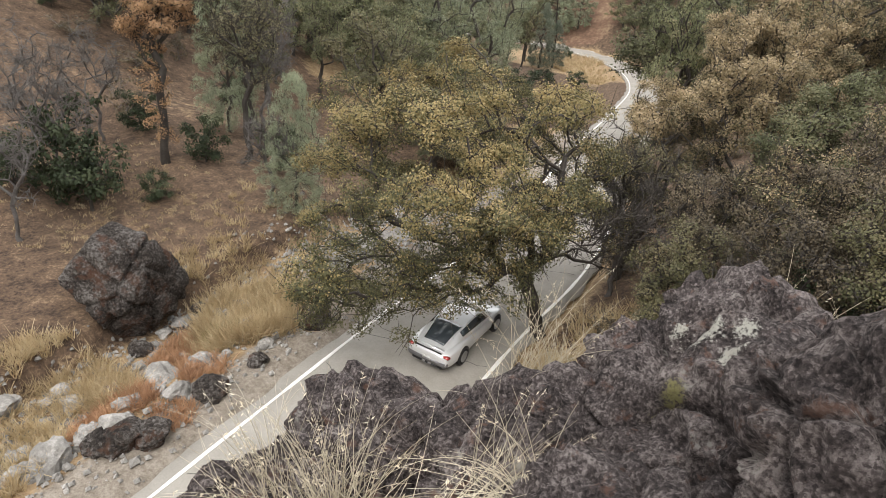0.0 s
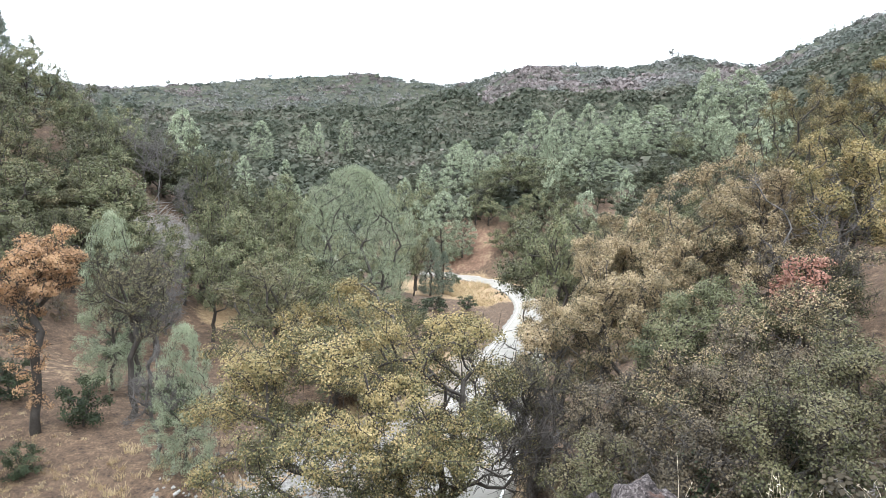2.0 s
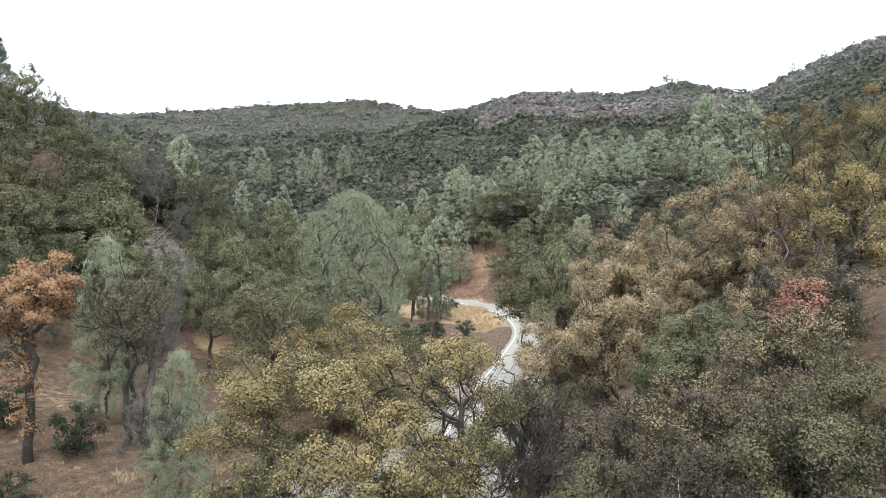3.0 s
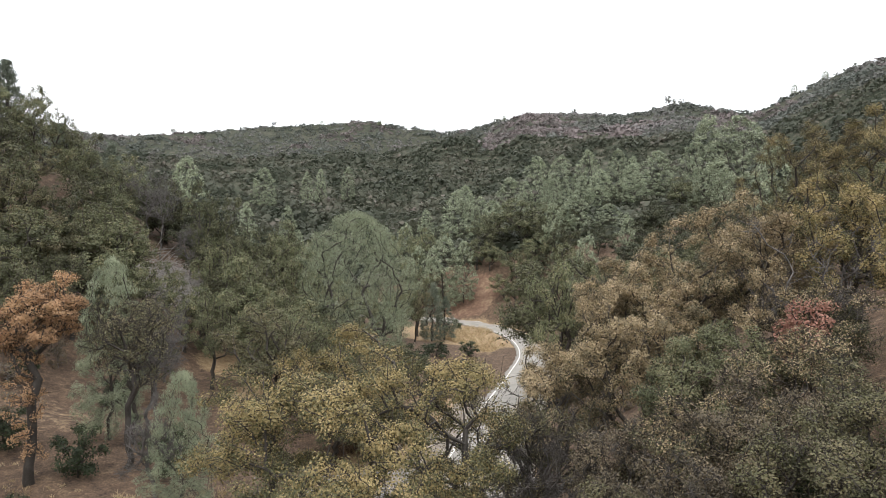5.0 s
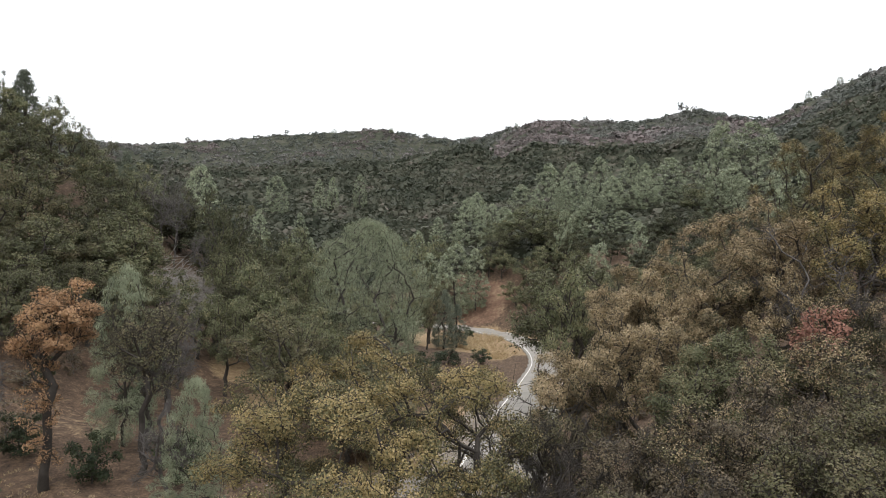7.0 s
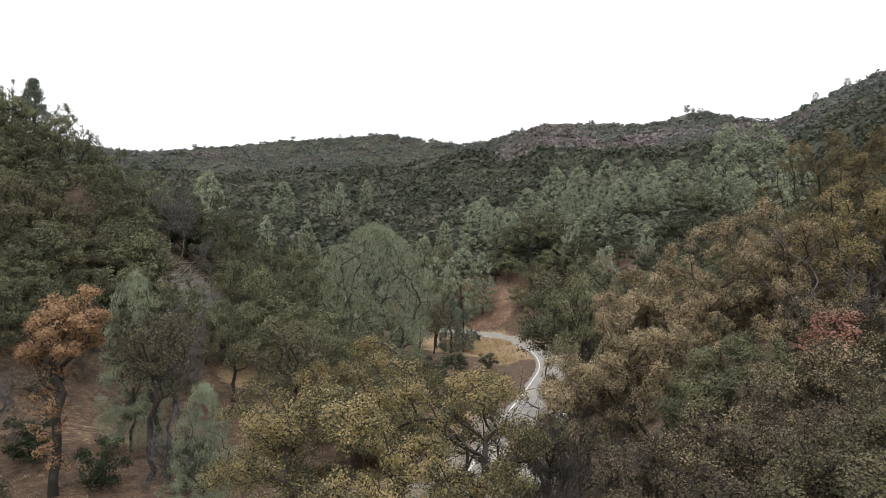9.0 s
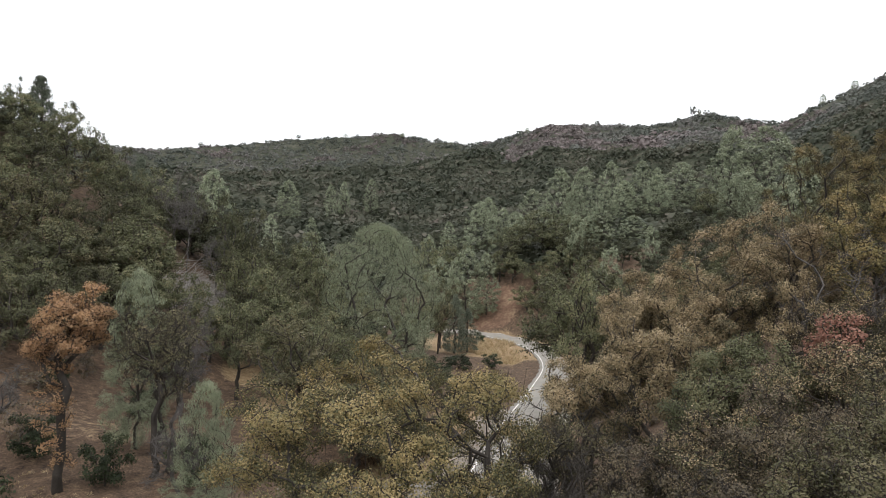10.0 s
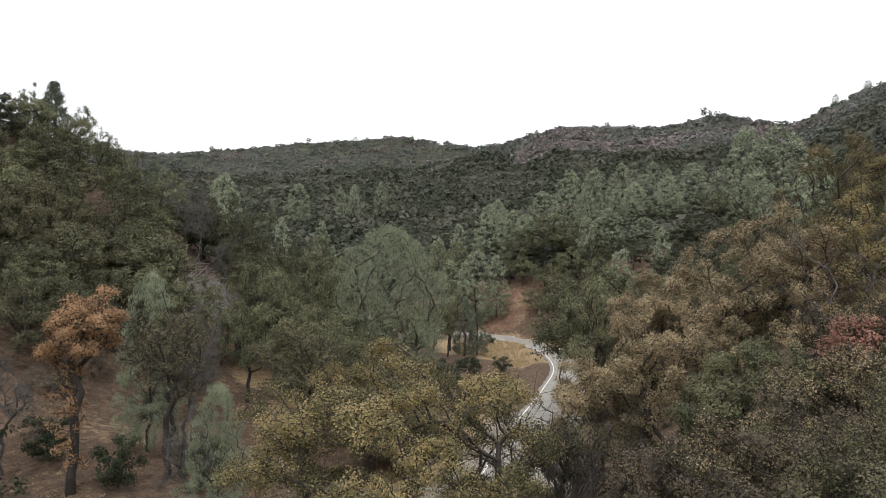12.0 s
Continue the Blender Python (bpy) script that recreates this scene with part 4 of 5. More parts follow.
# ---- rocks ----
def rock_material(name, dark, mid, light, lichen, rust, size=14.0, rusty=0.58):
    """Weathered volcanic rock: broken grey and purple brown grain, rust stains, pale lichen spots."""
    m, n, l, b = shader(name, 0.92)
    a, c, d = noise_node(n, l, size * 0.2, 10, 0.75, True), noise_node(n, l, size * 2.2, 14, 0.85, True), noise_node(n, l, size * 0.3, 6, 0.7, True)
    cell = n.new("ShaderNodeTexVoronoi")
    cell.inputs["Scale"].default_value = size * 3.6
    cell.inputs["Randomness"].default_value = 1.0
    geo = n.new("ShaderNodeNewGeometry")
    warp = n.new("ShaderNodeMixRGB")
    warp.inputs[0].default_value = 0.06
    l.new(geo.outputs["Position"], warp.inputs[1])
    l.new(c.outputs["Color"], warp.inputs[2])
    l.new(warp.outputs[0], cell.inputs["Vector"])
    grain = n.new("ShaderNodeMath")
    grain.operation = "MULTIPLY_ADD"
    grain.inputs[1].default_value = 0.22
    l.new(cell.outputs["Color"], grain.inputs[0])
    l.new(c.outputs[0], grain.inputs[2])
    mul = n.new("ShaderNodeMath")
    mul.operation = "MULTIPLY_ADD"
    mul.inputs[1].default_value = 0.8
    l.new(a.outputs[0], mul.inputs[0])
    l.new(grain.outputs[0], mul.inputs[2])
    r = ramp_node(n, [(0.43, dark), (0.51, mid), (0.60, light)])
    level = n.new("ShaderNodeMath")
    level.operation = "MULTIPLY"
    level.inputs[1].default_value = 0.5
    l.new(mul.outputs[0], level.inputs[0])
    l.new(level.outputs[0], r.inputs[0])
    col = r.outputs[0]
    for tex, lo, hi, paint in ((d, rusty, rusty + 0.08, rust), (a, 0.63, 0.67, lichen)):
        k = n.new("ShaderNodeMapRange")
        k.inputs[1].default_value, k.inputs[2].default_value, k.inputs[4].default_value = lo, hi, 0.6
        l.new(tex.outputs[0], k.inputs[0])
        x = n.new("ShaderNodeMixRGB")
        l.new(k.outputs[0], x.inputs[0])
        l.new(col, x.inputs[1])
        x.inputs[2].default_value = (*paint, 1)
        col = x.outputs[0]
    for key, paint in (("lichen", (0.66, 0.65, 0.58)), ("yellow", (0.27, 0.25, 0.10))):
        at = n.new("ShaderNodeAttribute")
        at.attribute_name = key
        add = n.new("ShaderNodeMath")
        add.operation = "MULTIPLY_ADD"
        add.inputs[1].default_value = 0.45
        l.new(at.outputs["Fac"], add.inputs[0])
        l.new(grain.outputs[0], add.inputs[2])
        k = n.new("ShaderNodeMapRange")
        k.inputs[1].default_value, k.inputs[2].default_value, k.inputs[4].default_value = 0.84, 0.93, 0.85
        l.new(add.outputs[0], k.inputs[0])
        x = n.new("ShaderNodeMixRGB")
        l.new(k.outputs[0], x.inputs[0])
        l.new(col, x.inputs[1])
        x.inputs[2].default_value = (*paint, 1)
        col = x.outputs[0]
    l.new(col, b.inputs["Base Color"])
    bump_in(n, l, b, mul.outputs[0], 1.0, 0.9 / size)
    return m


ROCK = rock_material("dark_volcanic_rock", (0.02, 0.016, 0.016), (0.105, 0.086, 0.084), (0.40, 0.35, 0.335), (0.46, 0.45, 0.40), (0.22, 0.12, 0.085))
BOULDER = rock_material("grey_boulder_rock", (0.024, 0.02, 0.018), (0.09, 0.077, 0.069), (0.30, 0.28, 0.265), (0.46, 0.45, 0.43), (0.14, 0.062, 0.034), 4.5, 0.535)
STONE = mottled("creek_stone", [(0.3, (0.09, 0.086, 0.08)), (0.5, (0.235, 0.225, 0.21)), (0.68, (0.47, 0.455, 0.43))], 1.3, 0.9, 0.6, 0.03, 9)


def rock_mesh(name, mat, radii, seed, detail=4, rough=0.28, layer=0.0, chips=0.5, pit=0.6, facets=0, crack=0.11):
    """A broken, layered boulder."""
    bm = bmesh.new()
    bmesh.ops.create_icosphere(bm, subdivisions=detail, radius=1)
    off = Vector((seed * 7.13, seed * 3.7, seed * 1.9))
    draw = random.Random(seed)
    planes = [(Vector((draw.gauss(0, 1), draw.gauss(0, 1), draw.gauss(0.2, 0.8))).normalized(), draw.uniform(0.62, 0.86)) for k in range(facets)]
    for v in bm.verts:
        d = v.co.normalized()
        big = noise.noise(d * 1.1 + off)
        cut = abs(noise.noise(d * 2.3 + off * 2))
        fine = noise.turbulence(d * 5 + off, 4, False)
        k = 1 + rough * big - chips * rough * cut + 0.16 * rough * fine * 2
        p = Vector((d.x * radii[0], d.y * radii[1], d.z * radii[2])) * k
        for normal, far in planes:
            over = p.dot(normal) - far * sum(radii) / 3
            if over > 0:
                p -= normal * over * 0.92
        if layer:
            p.z += layer * math.sin((p.z * 9 + p.x * 3 + 4 * noise.noise(p * 1.3 + off))) * 0.5
        s = max(0.8, min(radii))
        ridge = noise.ridged_multi_fractal(p * (2.2 / s) + off, 0.9, 2.1, 5, 1.0, 2.0)
        p += d * s * pit * (0.07 * (ridge - 1.2) + 0.05 * abs(noise.noise(p * (9 / s) + off)) + 0.025 * noise.noise(p * (22 / s) + off))
        cell = noise.voronoi(p * (1.5 / s) + off)[0]
        gap = min(1.0, (cell[1] - cell[0]) * 5)
        v.co = p - d * s * crack * (1 - gap) ** 2
    for f in bm.faces:
        f.smooth = detail > 3
    me = bpy.data.meshes.new(name)
    bm.to_mesh(me)
    bm.free()
    me.materials.append(mat)
    return me


for c, radii, seed, tilt, label in (
        ((2.0, 4.2, 10.8), (1.3, 1.75, 1.32), 1, (-12, 4, -12), "large dark volcanic rock with pale lichen"),
        ((1.9, 2.5, 12.28), (0.9, 0.84, 0.64), 2, (0, 8, 40), "dark ridged volcanic rock on the knoll"),
        ((-0.4, 3.8, 9.95), (1.35, 1.1, 0.98), 3, (0, 5, -15), "low dark rock with dry grass"),
        ((-1.3, 3.15, 10.0), (1.0, 0.85, 0.85), 4, (0, 10, 30), "dark rock at the cliff edge"),
        ((0.95, 2.5, 11.1), (0.75, 0.8, 0.85), 5, (0, 0, 70), "reddish dark rock between larger rocks"),
        ((0.45, 3.8, 10.4), (1.0, 0.85, 0.9), 7, (0, 0, 20), "dark broken rock between the low rocks"),
        ((3.3, 3.6, 10.6), (1.2, 1.4, 1.3), 6, (0, 0, 10), "grey rock half hidden by brush")):
    ob = new("rock", rock_mesh("rock", ROCK, radii, seed, 6 if seed in (1, 2, 3) else 5, 0.24, 0.15 if seed == 2 else 0.04, pit=0.85, crack=0.2))
    ob.matrix_basis = pose(*c, *tilt)
    tagged(ob, label, "rock", "rocks of the knoll")
    if seed == 1:
        # pale and yellow lichen on the broken face
        for key, spots in (("lichen", ((1.50, 4.15, 0.22), (1.58, 3.85, 0.15), (1.72, 4.05, 0.16), (1.42, 4.4, 0.12))), ("yellow", ((1.28, 3.79, 0.15), (2.3, 3.2, 0.12)))):
            worth = []
            for v in ob.data.vertices:
                p = ob.matrix_basis @ v.co
                worth.append(max(1 - math.hypot(p.x - x, p.y - y) / r for x, y, r in spots))
            ob.data.attributes.new(key, "FLOAT", "POINT").data.foreach_set("value", np.clip(worth, 0, 1).astype(np.float32))

boulder = new("boulder", rock_mesh("boulder", BOULDER, (2.3, 2.1, 2.15), 23, 6, 0.3, 0.05, 0.7, 0.42, 16))
boulder.matrix_basis = pose(-13.3, 18.5, float(height(-13.3, 18.5)[0]) + 1.15, 6, -8, 25)
tagged(boulder, "huge dark grey boulder with brown stains", "boulder")

stone_meshes = [rock_mesh("stone", STONE, (0.55, 0.46, 0.34), 30 + i, 3, 0.4, 0, 0.7, 0.2, 9) for i in range(5)]
dark_stones = [rock_mesh("stone", BOULDER, (0.56, 0.46, 0.4), 40 + i, 3, 0.4, 0, 0.7, 0.3, 9) for i in range(3)]
rng = np.random.default_rng(5)


def stone(x, y, s, dark=False, label="grey stone in the dry creek bed"):
    me = (dark_stones if dark else stone_meshes)[int(rng.integers(3))]
    ob = new("stone", me)
    ob.matrix_basis = Matrix.Translation((x, y, float(height(x, y)[0]) + 0.1 * s)) @ Matrix.Rotation(rng.uniform(0, 6.28), 4, "Z") @ Matrix.Rotation(rng.normal() * 0.3, 4, "X") @ Matrix.Diagonal((s, s, s, 1))
    tagged(ob, label, "stone", "stones of the creek bed")


for x, y, s in ((-8.2, 14.8, 1.3), (-6.3, 19.1, 1.5), (-9.7, 12.3, 1.5), (-9.0, 12.5, 1.2), (-11.2, 20.0, 0.9), (-7.4, 16.4, 0.8), (-10.3, 12.0, 1.0), (-11.9, 17.0, 0.9), (-10.9, 19.2, 0.7)):
    stone(x, y, s, True, "dark grey stone beside the road")
for k in range(210):
    along, across = rng.uniform(-14, 14), -6.6 + rng.normal() * 1.0
    x, y = -1.46 + 0.404 * along + 0.914 * across - 2.0, 19.55 + 0.914 * along - 0.404 * across - 4.5
    stone(x, y, float(rng.choice((0.4, 0.65, 0.95, 1.4), p=(0.45, 0.3, 0.18, 0.07))))


def gravel():
    """Small loose stones of the creek bed and the road's shoulder."""
    r = np.random.default_rng(15)
    n = 5000
    along, across = r.uniform(-16, 20, n), np.where(r.random(n) < 0.75, -8.0 + r.normal(size=n) * 1.1, -4.6 + r.normal(size=n) * 0.8)
    x, y = -1.46 + 0.404 * along + 0.914 * across - 1.5, 19.55 + 0.914 * along - 0.404 * across - 3.5
    keep = road_near(x, y)[0] < -3.1
    x, y = x[keep], y[keep]
    n = len(x)
    base = unit(np.array([(1, 0, 0), (0, 1, 0), (-1, 0, 0), (0, -1, 0), (0.3, 0.2, 0.8), (-0.2, -0.3, -0.8)], float))
    s = r.uniform(0.03, 0.13, n) * np.where(r.random(n) < 0.1, 1.6, 1)
    v = base[None] * s[:, None, None] * r.uniform(0.6, 1.3, (n, 6, 1)) + np.stack([x, y, height(x, y) + s * 0.3], 1)[:, None]
    f = np.array([(0, 1, 4), (1, 2, 4), (2, 3, 4), (3, 0, 4), (1, 0, 5), (2, 1, 5), (3, 2, 5), (0, 3, 5)])
    f = f[None] + (np.arange(n) * 6)[:, None, None]
    tagged(new("gravel", np_mesh("gravel", v.reshape(-1, 3), f.reshape(-1, 3), [STONE], flat=True)), "loose grey gravel in the creek bed", "gravel", kind="stuff")


gravel()


# ---- dry grass ----
def blades(name, mat, spots, label, seed):
    """Grass over round spots: rows of x, y, radius, tufts, height."""
    r = np.random.default_rng(seed)
    vs = []
    for x, y, rad, tufts, tall in spots:
        a, d = r.random(tufts) * 6.283, rad * np.sqrt(r.random(tufts))
        tx, ty = x + d * np.cos(a), y + d * np.sin(a)
        u = road_near(tx, ty)[0]
        ok = (u < -3.2) | (u > 3.1)
        tx, ty = tx[ok], ty[ok]
        per = 26
        bx, by = np.repeat(tx, per), np.repeat(ty, per)
        n = len(bx)
        root = np.stack([bx + r.normal(size=n) * 0.09, by + r.normal(size=n) * 0.09, np.zeros(n)], 1)
        root[:, 2] = np.repeat(height(tx, ty), per) - 0.05
        grow = tall * r.uniform(0.45, 1.15, n)
        lean = r.normal(size=(n, 3)) * 0.42
        lean[:, 2] = 1
        side = unit(np.cross(lean, r.normal(size=(n, 3)))) * 0.012
        mid = root + lean * grow[:, None] * 0.55
        tip = root + lean * grow[:, None] + r.normal(size=(n, 3)) * 0.16 * grow[:, None]
        vs.append(np.stack([root - side, root + side, mid + side * 0.9, mid - side * 0.9, mid - side * 0.9, mid + side * 0.9, tip + side * 0.3, tip - side * 0.3], 1).reshape(-1, 3))
    v = np.concatenate(vs)
    tagged(new(name, np_mesh(name, v, np.arange(len(v)).reshape(-1, 4), [mat])), label, "grass", kind="stuff")


blades("dry_grass", STRAW, [(-8.6, 19.6, 2.2, 520, 0.85), (-9.6, 18.2, 1.2, 120, 0.6), (-13.6, 14.2, 2.0, 170, 0.5), (-11.6, 14.6, 0.9, 90, 0.6), (-12.6, 11.2, 1.6, 120, 0.45), (-11.0, 22.0, 2.2, 130, 0.4),
                            (-15, 24, 4.0, 130, 0.13), (-20, 26, 6, 220, 0.13), (-9, 27, 4.5, 110, 0.3), (2.6, 17.2, 1.0, 30, 0.8), (4.2, 19.5, 1.2, 30, 0.7), (2.8, 15.0, 1.1, 30, 0.8), (10, 125, 7, 300, 0.8), (9, 115, 7, 260, 0.7), (12, 108, 5, 160, 0.6)],
       "tall dry straw coloured grass on the flat", 61)
blades("orange_weeds", STRAW_ORANGE, [(-10.4, 17.0, 0.9, 120, 0.4), (-10.6, 14.0, 0.8, 110, 0.4), (-9.0, 15.9, 0.8, 70, 0.35), (-11.0, 12.9, 0.7, 80, 0.35), (-10.6, 18.0, 0.7, 60, 0.4), (-8.9, 13.6, 0.6, 40, 0.3)], "orange dry weeds in the creek bed", 62)
blades("green_weeds", STRAW_GREEN, [(-9.3, 18.1, 0.5, 60, 0.6), (-8.6, 18.4, 0.4, 30, 0.5)], "greenish yellow weeds beside the creek", 63)


def stalks(x, y, z, count, tall, seed, mat=None, lean=(0, 0)):
    """A clump of long dry grass stalks that arch over, with thin seed heads."""
    r = np.random.default_rng(seed)
    root = tagged(new("grass_clump"), "long arching dry grass stalks on the rocks", "grass", "grass clumps on the knoll")
    root.location = (x, y, z)
    a, b, ra, rb, heads = [], [], [], [], []
    for k in range(count):
        p = np.array([r.normal() * 0.09, r.normal() * 0.09, -0.1])
        d = unit(np.array([r.normal() * 0.3 + lean[0], r.normal() * 0.3 + lean[1], 1.0]))
        droop = unit(np.array([r.normal() + lean[0] * 3, r.normal() + lean[1] * 3, -0.5])) * r.uniform(0.03, 0.28)
        size = tall * r.uniform(0.5, 1.2) / 8
        for s in range(8):
            q = p + d * size
            a.append(p), b.append(q), ra.append(0.004 * (1 - s / 11)), rb.append(0.004 * (1 - (s + 1) / 11))
            if s > 5 and k % 3 == 0:
                heads += [p + (q - p) * t + r.normal(size=3) * 0.012 for t in r.random(5)]
            p, d = q, unit(d + droop)
    v, q = tubes(np.array(a), np.array(b), np.array(ra), np.array(rb), 3)
    s = tagged(new("stalk", np_mesh("stalk", v, q, [mat or PALE_STRAW])), kind="stuff")
    s.parent = root
    if heads:
        v, q = leaves(r, np.array(heads), 0.035, 0.008)
        h = tagged(new("seed_head", np_mesh("seed_head", v, q, [PALE_STRAW])), kind="stuff")
        h.parent = root


for k, (x, y, z, count, tall, lx, ly) in enumerate((
        (-0.75, 2.55, 11.0, 90, 0.95, -0.1, 0.2), (-0.35, 2.5, 11.0, 70, 1.0, 0.5, 0.1), (-1.1, 2.7, 10.7, 50, 1.1, -0.3, 0.2), (0.1, 3.1, 10.9, 50, 0.9, 0.3, 0.3), (0.3, 4.6, 10.6, 60, 1.3, 0.1, 0.1),
        (2.6, 5.4, 10.6, 34, 1.3, 0.2, 0.0), (3.4, 5.0, 10.8, 26, 1.2, 0.3, 0.0), (2.7, 4.1, 11.7, 40, 0.8, 0.4, 0.1), (3.0, 3.5, 11.9, 40, 0.7, 0.4, 0.1), (0.7, 5.0, 10.3, 40, 1.2, 0.0, 0.2),
        (-1.3, 3.1, 10.5, 60, 1.2, -0.2, 0.1), (-0.9, 3.0, 10.8, 60, 1.0, 0.1, 0.0), (-0.2, 2.7, 11.0, 70, 0.9, 0.6, -0.1), (0.35, 2.9, 11.2, 40, 0.9, -0.5, 0.0), (-1.0, 2.3, 10.8, 60, 0.9, -0.2, 0.0), (2.9, 4.6, 11.2, 30, 1.1, 0.3, 0.1), (3.6, 4.2, 11.6, 30, 1.0, 0.2, 0.1))):
    stalks(x, y, z, count, tall, 200 + k, lean=(lx, ly))


# ---- dead wood, bare trees and placed shrubs ----
DEAD = mottled("bleached_dead_wood", [(0.25, (0.20, 0.185, 0.175)), (0.75, (0.46, 0.43, 0.41))], 4)


def dead_wood():
    r = np.random.default_rng(77)
    n = 1500
    x, y = -28.0 + r.normal(size=n) * 3.6, 78 + r.normal(size=n) * 6
    a = np.stack([x, y, height(x, y) + r.uniform(0, 1.0, n)], 1)
    d = unit(r.normal(size=(n, 3)) * (1, 1, 0.35) + (0.5, 0, 0.1)) * r.uniform(0.8, 3.6, (n, 1))
    v, q = tubes(a, a + d, r.uniform(0.02, 0.07, n), np.full(n, 0.012), 4)
    tagged(new("dead_branches", np_mesh("dead_branches", v, q, [DEAD])), "heap of grey dead branches on the slope", "branches", kind="stuff")


dead_wood()
for x, y, h, w, seed in ((-23.2, 28.4, 6.5, 5, 301), (-21.0, 27.0, 5.0, 4, 302), (-27, 80, 9, 5, 303), (-33, 86, 12, 7, 304), (4.9, 22.6, 5.5, 4, 305), (17.4, 26.6, 7.6, 6.5, 312), (-35.5, 88.1, 13.2, 8, 313), (-21.5, 76, 8, 5, 306), (-14.9, 37.0, 8, 4.0, 307), (-19.6, 52, 7.6, 4.6, 308), (-17.2, 44.0, 6.6, 4.2, 309), (-19.0, 20.9, 5.5, 4.0, 321), (-21.8, 31.3, 6.5, 4.6, 322), (-20.4, 25.6, 6.0, 4.2, 323), (-10.9, 27.5, 5.0, 2.6, 324)):
    ob = tree("bare_tree", "leafless grey tree with twisted limbs", None, "oak", seed, h, w, 150, 0, (0, 0), 0.105, 0.3, bark=BARE, twigs=7, low=-0.4, group="leafless trees")
    ob.matrix_basis = stand(ob, x, y)
plant(shrubs, [(-18.2, 24.4, 3.6, 3.4), (-19.6, 25.4, 4.4, 3.8), (-21.4, 24.0, 3.2, 3.4), (-15.6, 30.5, 2.6, 2.6), (-11.8, 32.5, 3.0, 3.2), (-16.2, 26.4, 1.6, 1.8), (10, 128.5, 3.0, 3.0), (7.5, 124.5, 2.4, 2.4), (3, 62, 2.6, 4.5), (5, 70, 2.8, 4.5), (7, 80, 2.2, 4.0), (1, 76, 3.0, 5.0), (4, 86, 2.4, 4.5), (9, 92, 2.0, 3.5), (-2, 66, 3.0, 5.0), (-20.5, 33, 2.4, 2.6)], (2, 2.2), "dense dark green shrub on the dry flat", "dark shrubs of the flat")
plant(brown_shrubs, [(3.6, 7.5, 1.6, 2.4), (5.2, 8.0, 1.8, 2.6), (6.8, 9.0, 2.2, 3.2), (8.5, 8.5, 2.4, 3.4), (4.6, 10.5, 1.8, 2.6), (7.0, 12.0, 2.4, 3.2), (10, 12, 2.6, 3.6), (5.6, 6.0, 1.4, 2.2), (8, 6, 1.8, 2.8), (3.2, 12.5, 1.4, 2.0), (5.0, 16.0, 1.7, 2.4), (6.6, 18.0, 2.0, 2.8), (4.8, 13.8, 1.6, 2.2), (7.6, 20.6, 2.0, 2.8), (5.6, 25.0, 1.6, 2.2), (4.2, 17.8, 1.2, 1.6), (6.2, 14.6, 1.8, 2.6), (6.6, 27.5, 1.8, 2.6)], (2, 2.2), "grey brown twiggy brush below the rocks", "brush below the rocks")
red = tree("oak_tree", "slender oak with red autumn leaves", OAK_RED, "oak", 310, 5.6, 2.0, 60, 40, (0.11, 0.075), 0.08, 0.6, low=-0.2, spread=0.15)
red.matrix_basis = stand(red, 14.6, 22.6)


# ---- car ----
def plain(name, col, rough, metal=0.0, coat=0.0):
    m, n, l, b = shader(name, rough)
    b.inputs["Base Color"].default_value = (*col, 1)
    b.inputs["Metallic"].default_value = metal
    b.inputs["Coat Weight"].default_value = coat
    b.inputs["Specular IOR Level"].default_value = 0.5
    return m


PAINTWORK = plain("silver_car_paint", (0.76, 0.77, 0.78), 0.28, 0.35, 0.9)
CAR_GLASS = plain("dark_car_glass", (0.04, 0.05, 0.058), 0.06, 0.0, 1.0)
BLACK = plain("black_plastic", (0.02, 0.02, 0.022), 0.5)
RUBBER = plain("tyre_rubber", (0.02, 0.02, 0.02), 0.85)
ALLOY = plain("alloy_wheel", (0.45, 0.45, 0.47), 0.3, 0.9)
TAIL = plain("red_tail_lamp", (0.30, 0.02, 0.02), 0.15, 0, 1)
PLATE = plain("pale_plate", (0.6, 0.6, 0.58), 0.5)
LAMP = plain("clear_lamp", (0.7, 0.72, 0.75), 0.08, 0, 1)


def part(name, bm, mat, parent, label="", smooth_it=True):
    me = bpy.data.meshes.new(name)
    bmesh.ops.recalc_face_normals(bm, faces=bm.faces)
    for f in bm.faces:
        f.smooth = smooth_it
    bm.to_mesh(me)
    bm.free()
    me.materials.append(mat)
    ob = new(name, me)
    ob.parent = parent
    return tagged(ob, label)


def loft(rings, caps=True):
    bm = bmesh.new()
    rows = [[bm.verts.new(p) for p in ring] for ring in rings]
    n = len(rows[0])
    for a, b in zip(rows, rows[1:]):
        for i in range(n):
            bm.faces.new((a[i], a[(i + 1) % n], b[(i + 1) % n], b[i]))
    if caps:
        bm.faces.new(rows[0][::-1])
        bm.faces.new(rows[-1])
    return bm


def slab(corners, thick):
    """A thin plate with its face through four corners."""
    bm = bmesh.new()
    c = [Vector(p) for p in corners]
    nrm = (c[1] - c[0]).cross(c[2] - c[0]).normalized() * thick
    a, b = [bm.verts.new(p) for p in c], [bm.verts.new(p - nrm) for p in c]
    bm.faces.new(a)
    bm.faces.new(b[::-1])
    for i in range(len(c)):
        bm.faces.new((a[i], b[i], b[(i + 1) % len(c)], a[(i + 1) % len(c)]))
    return bm


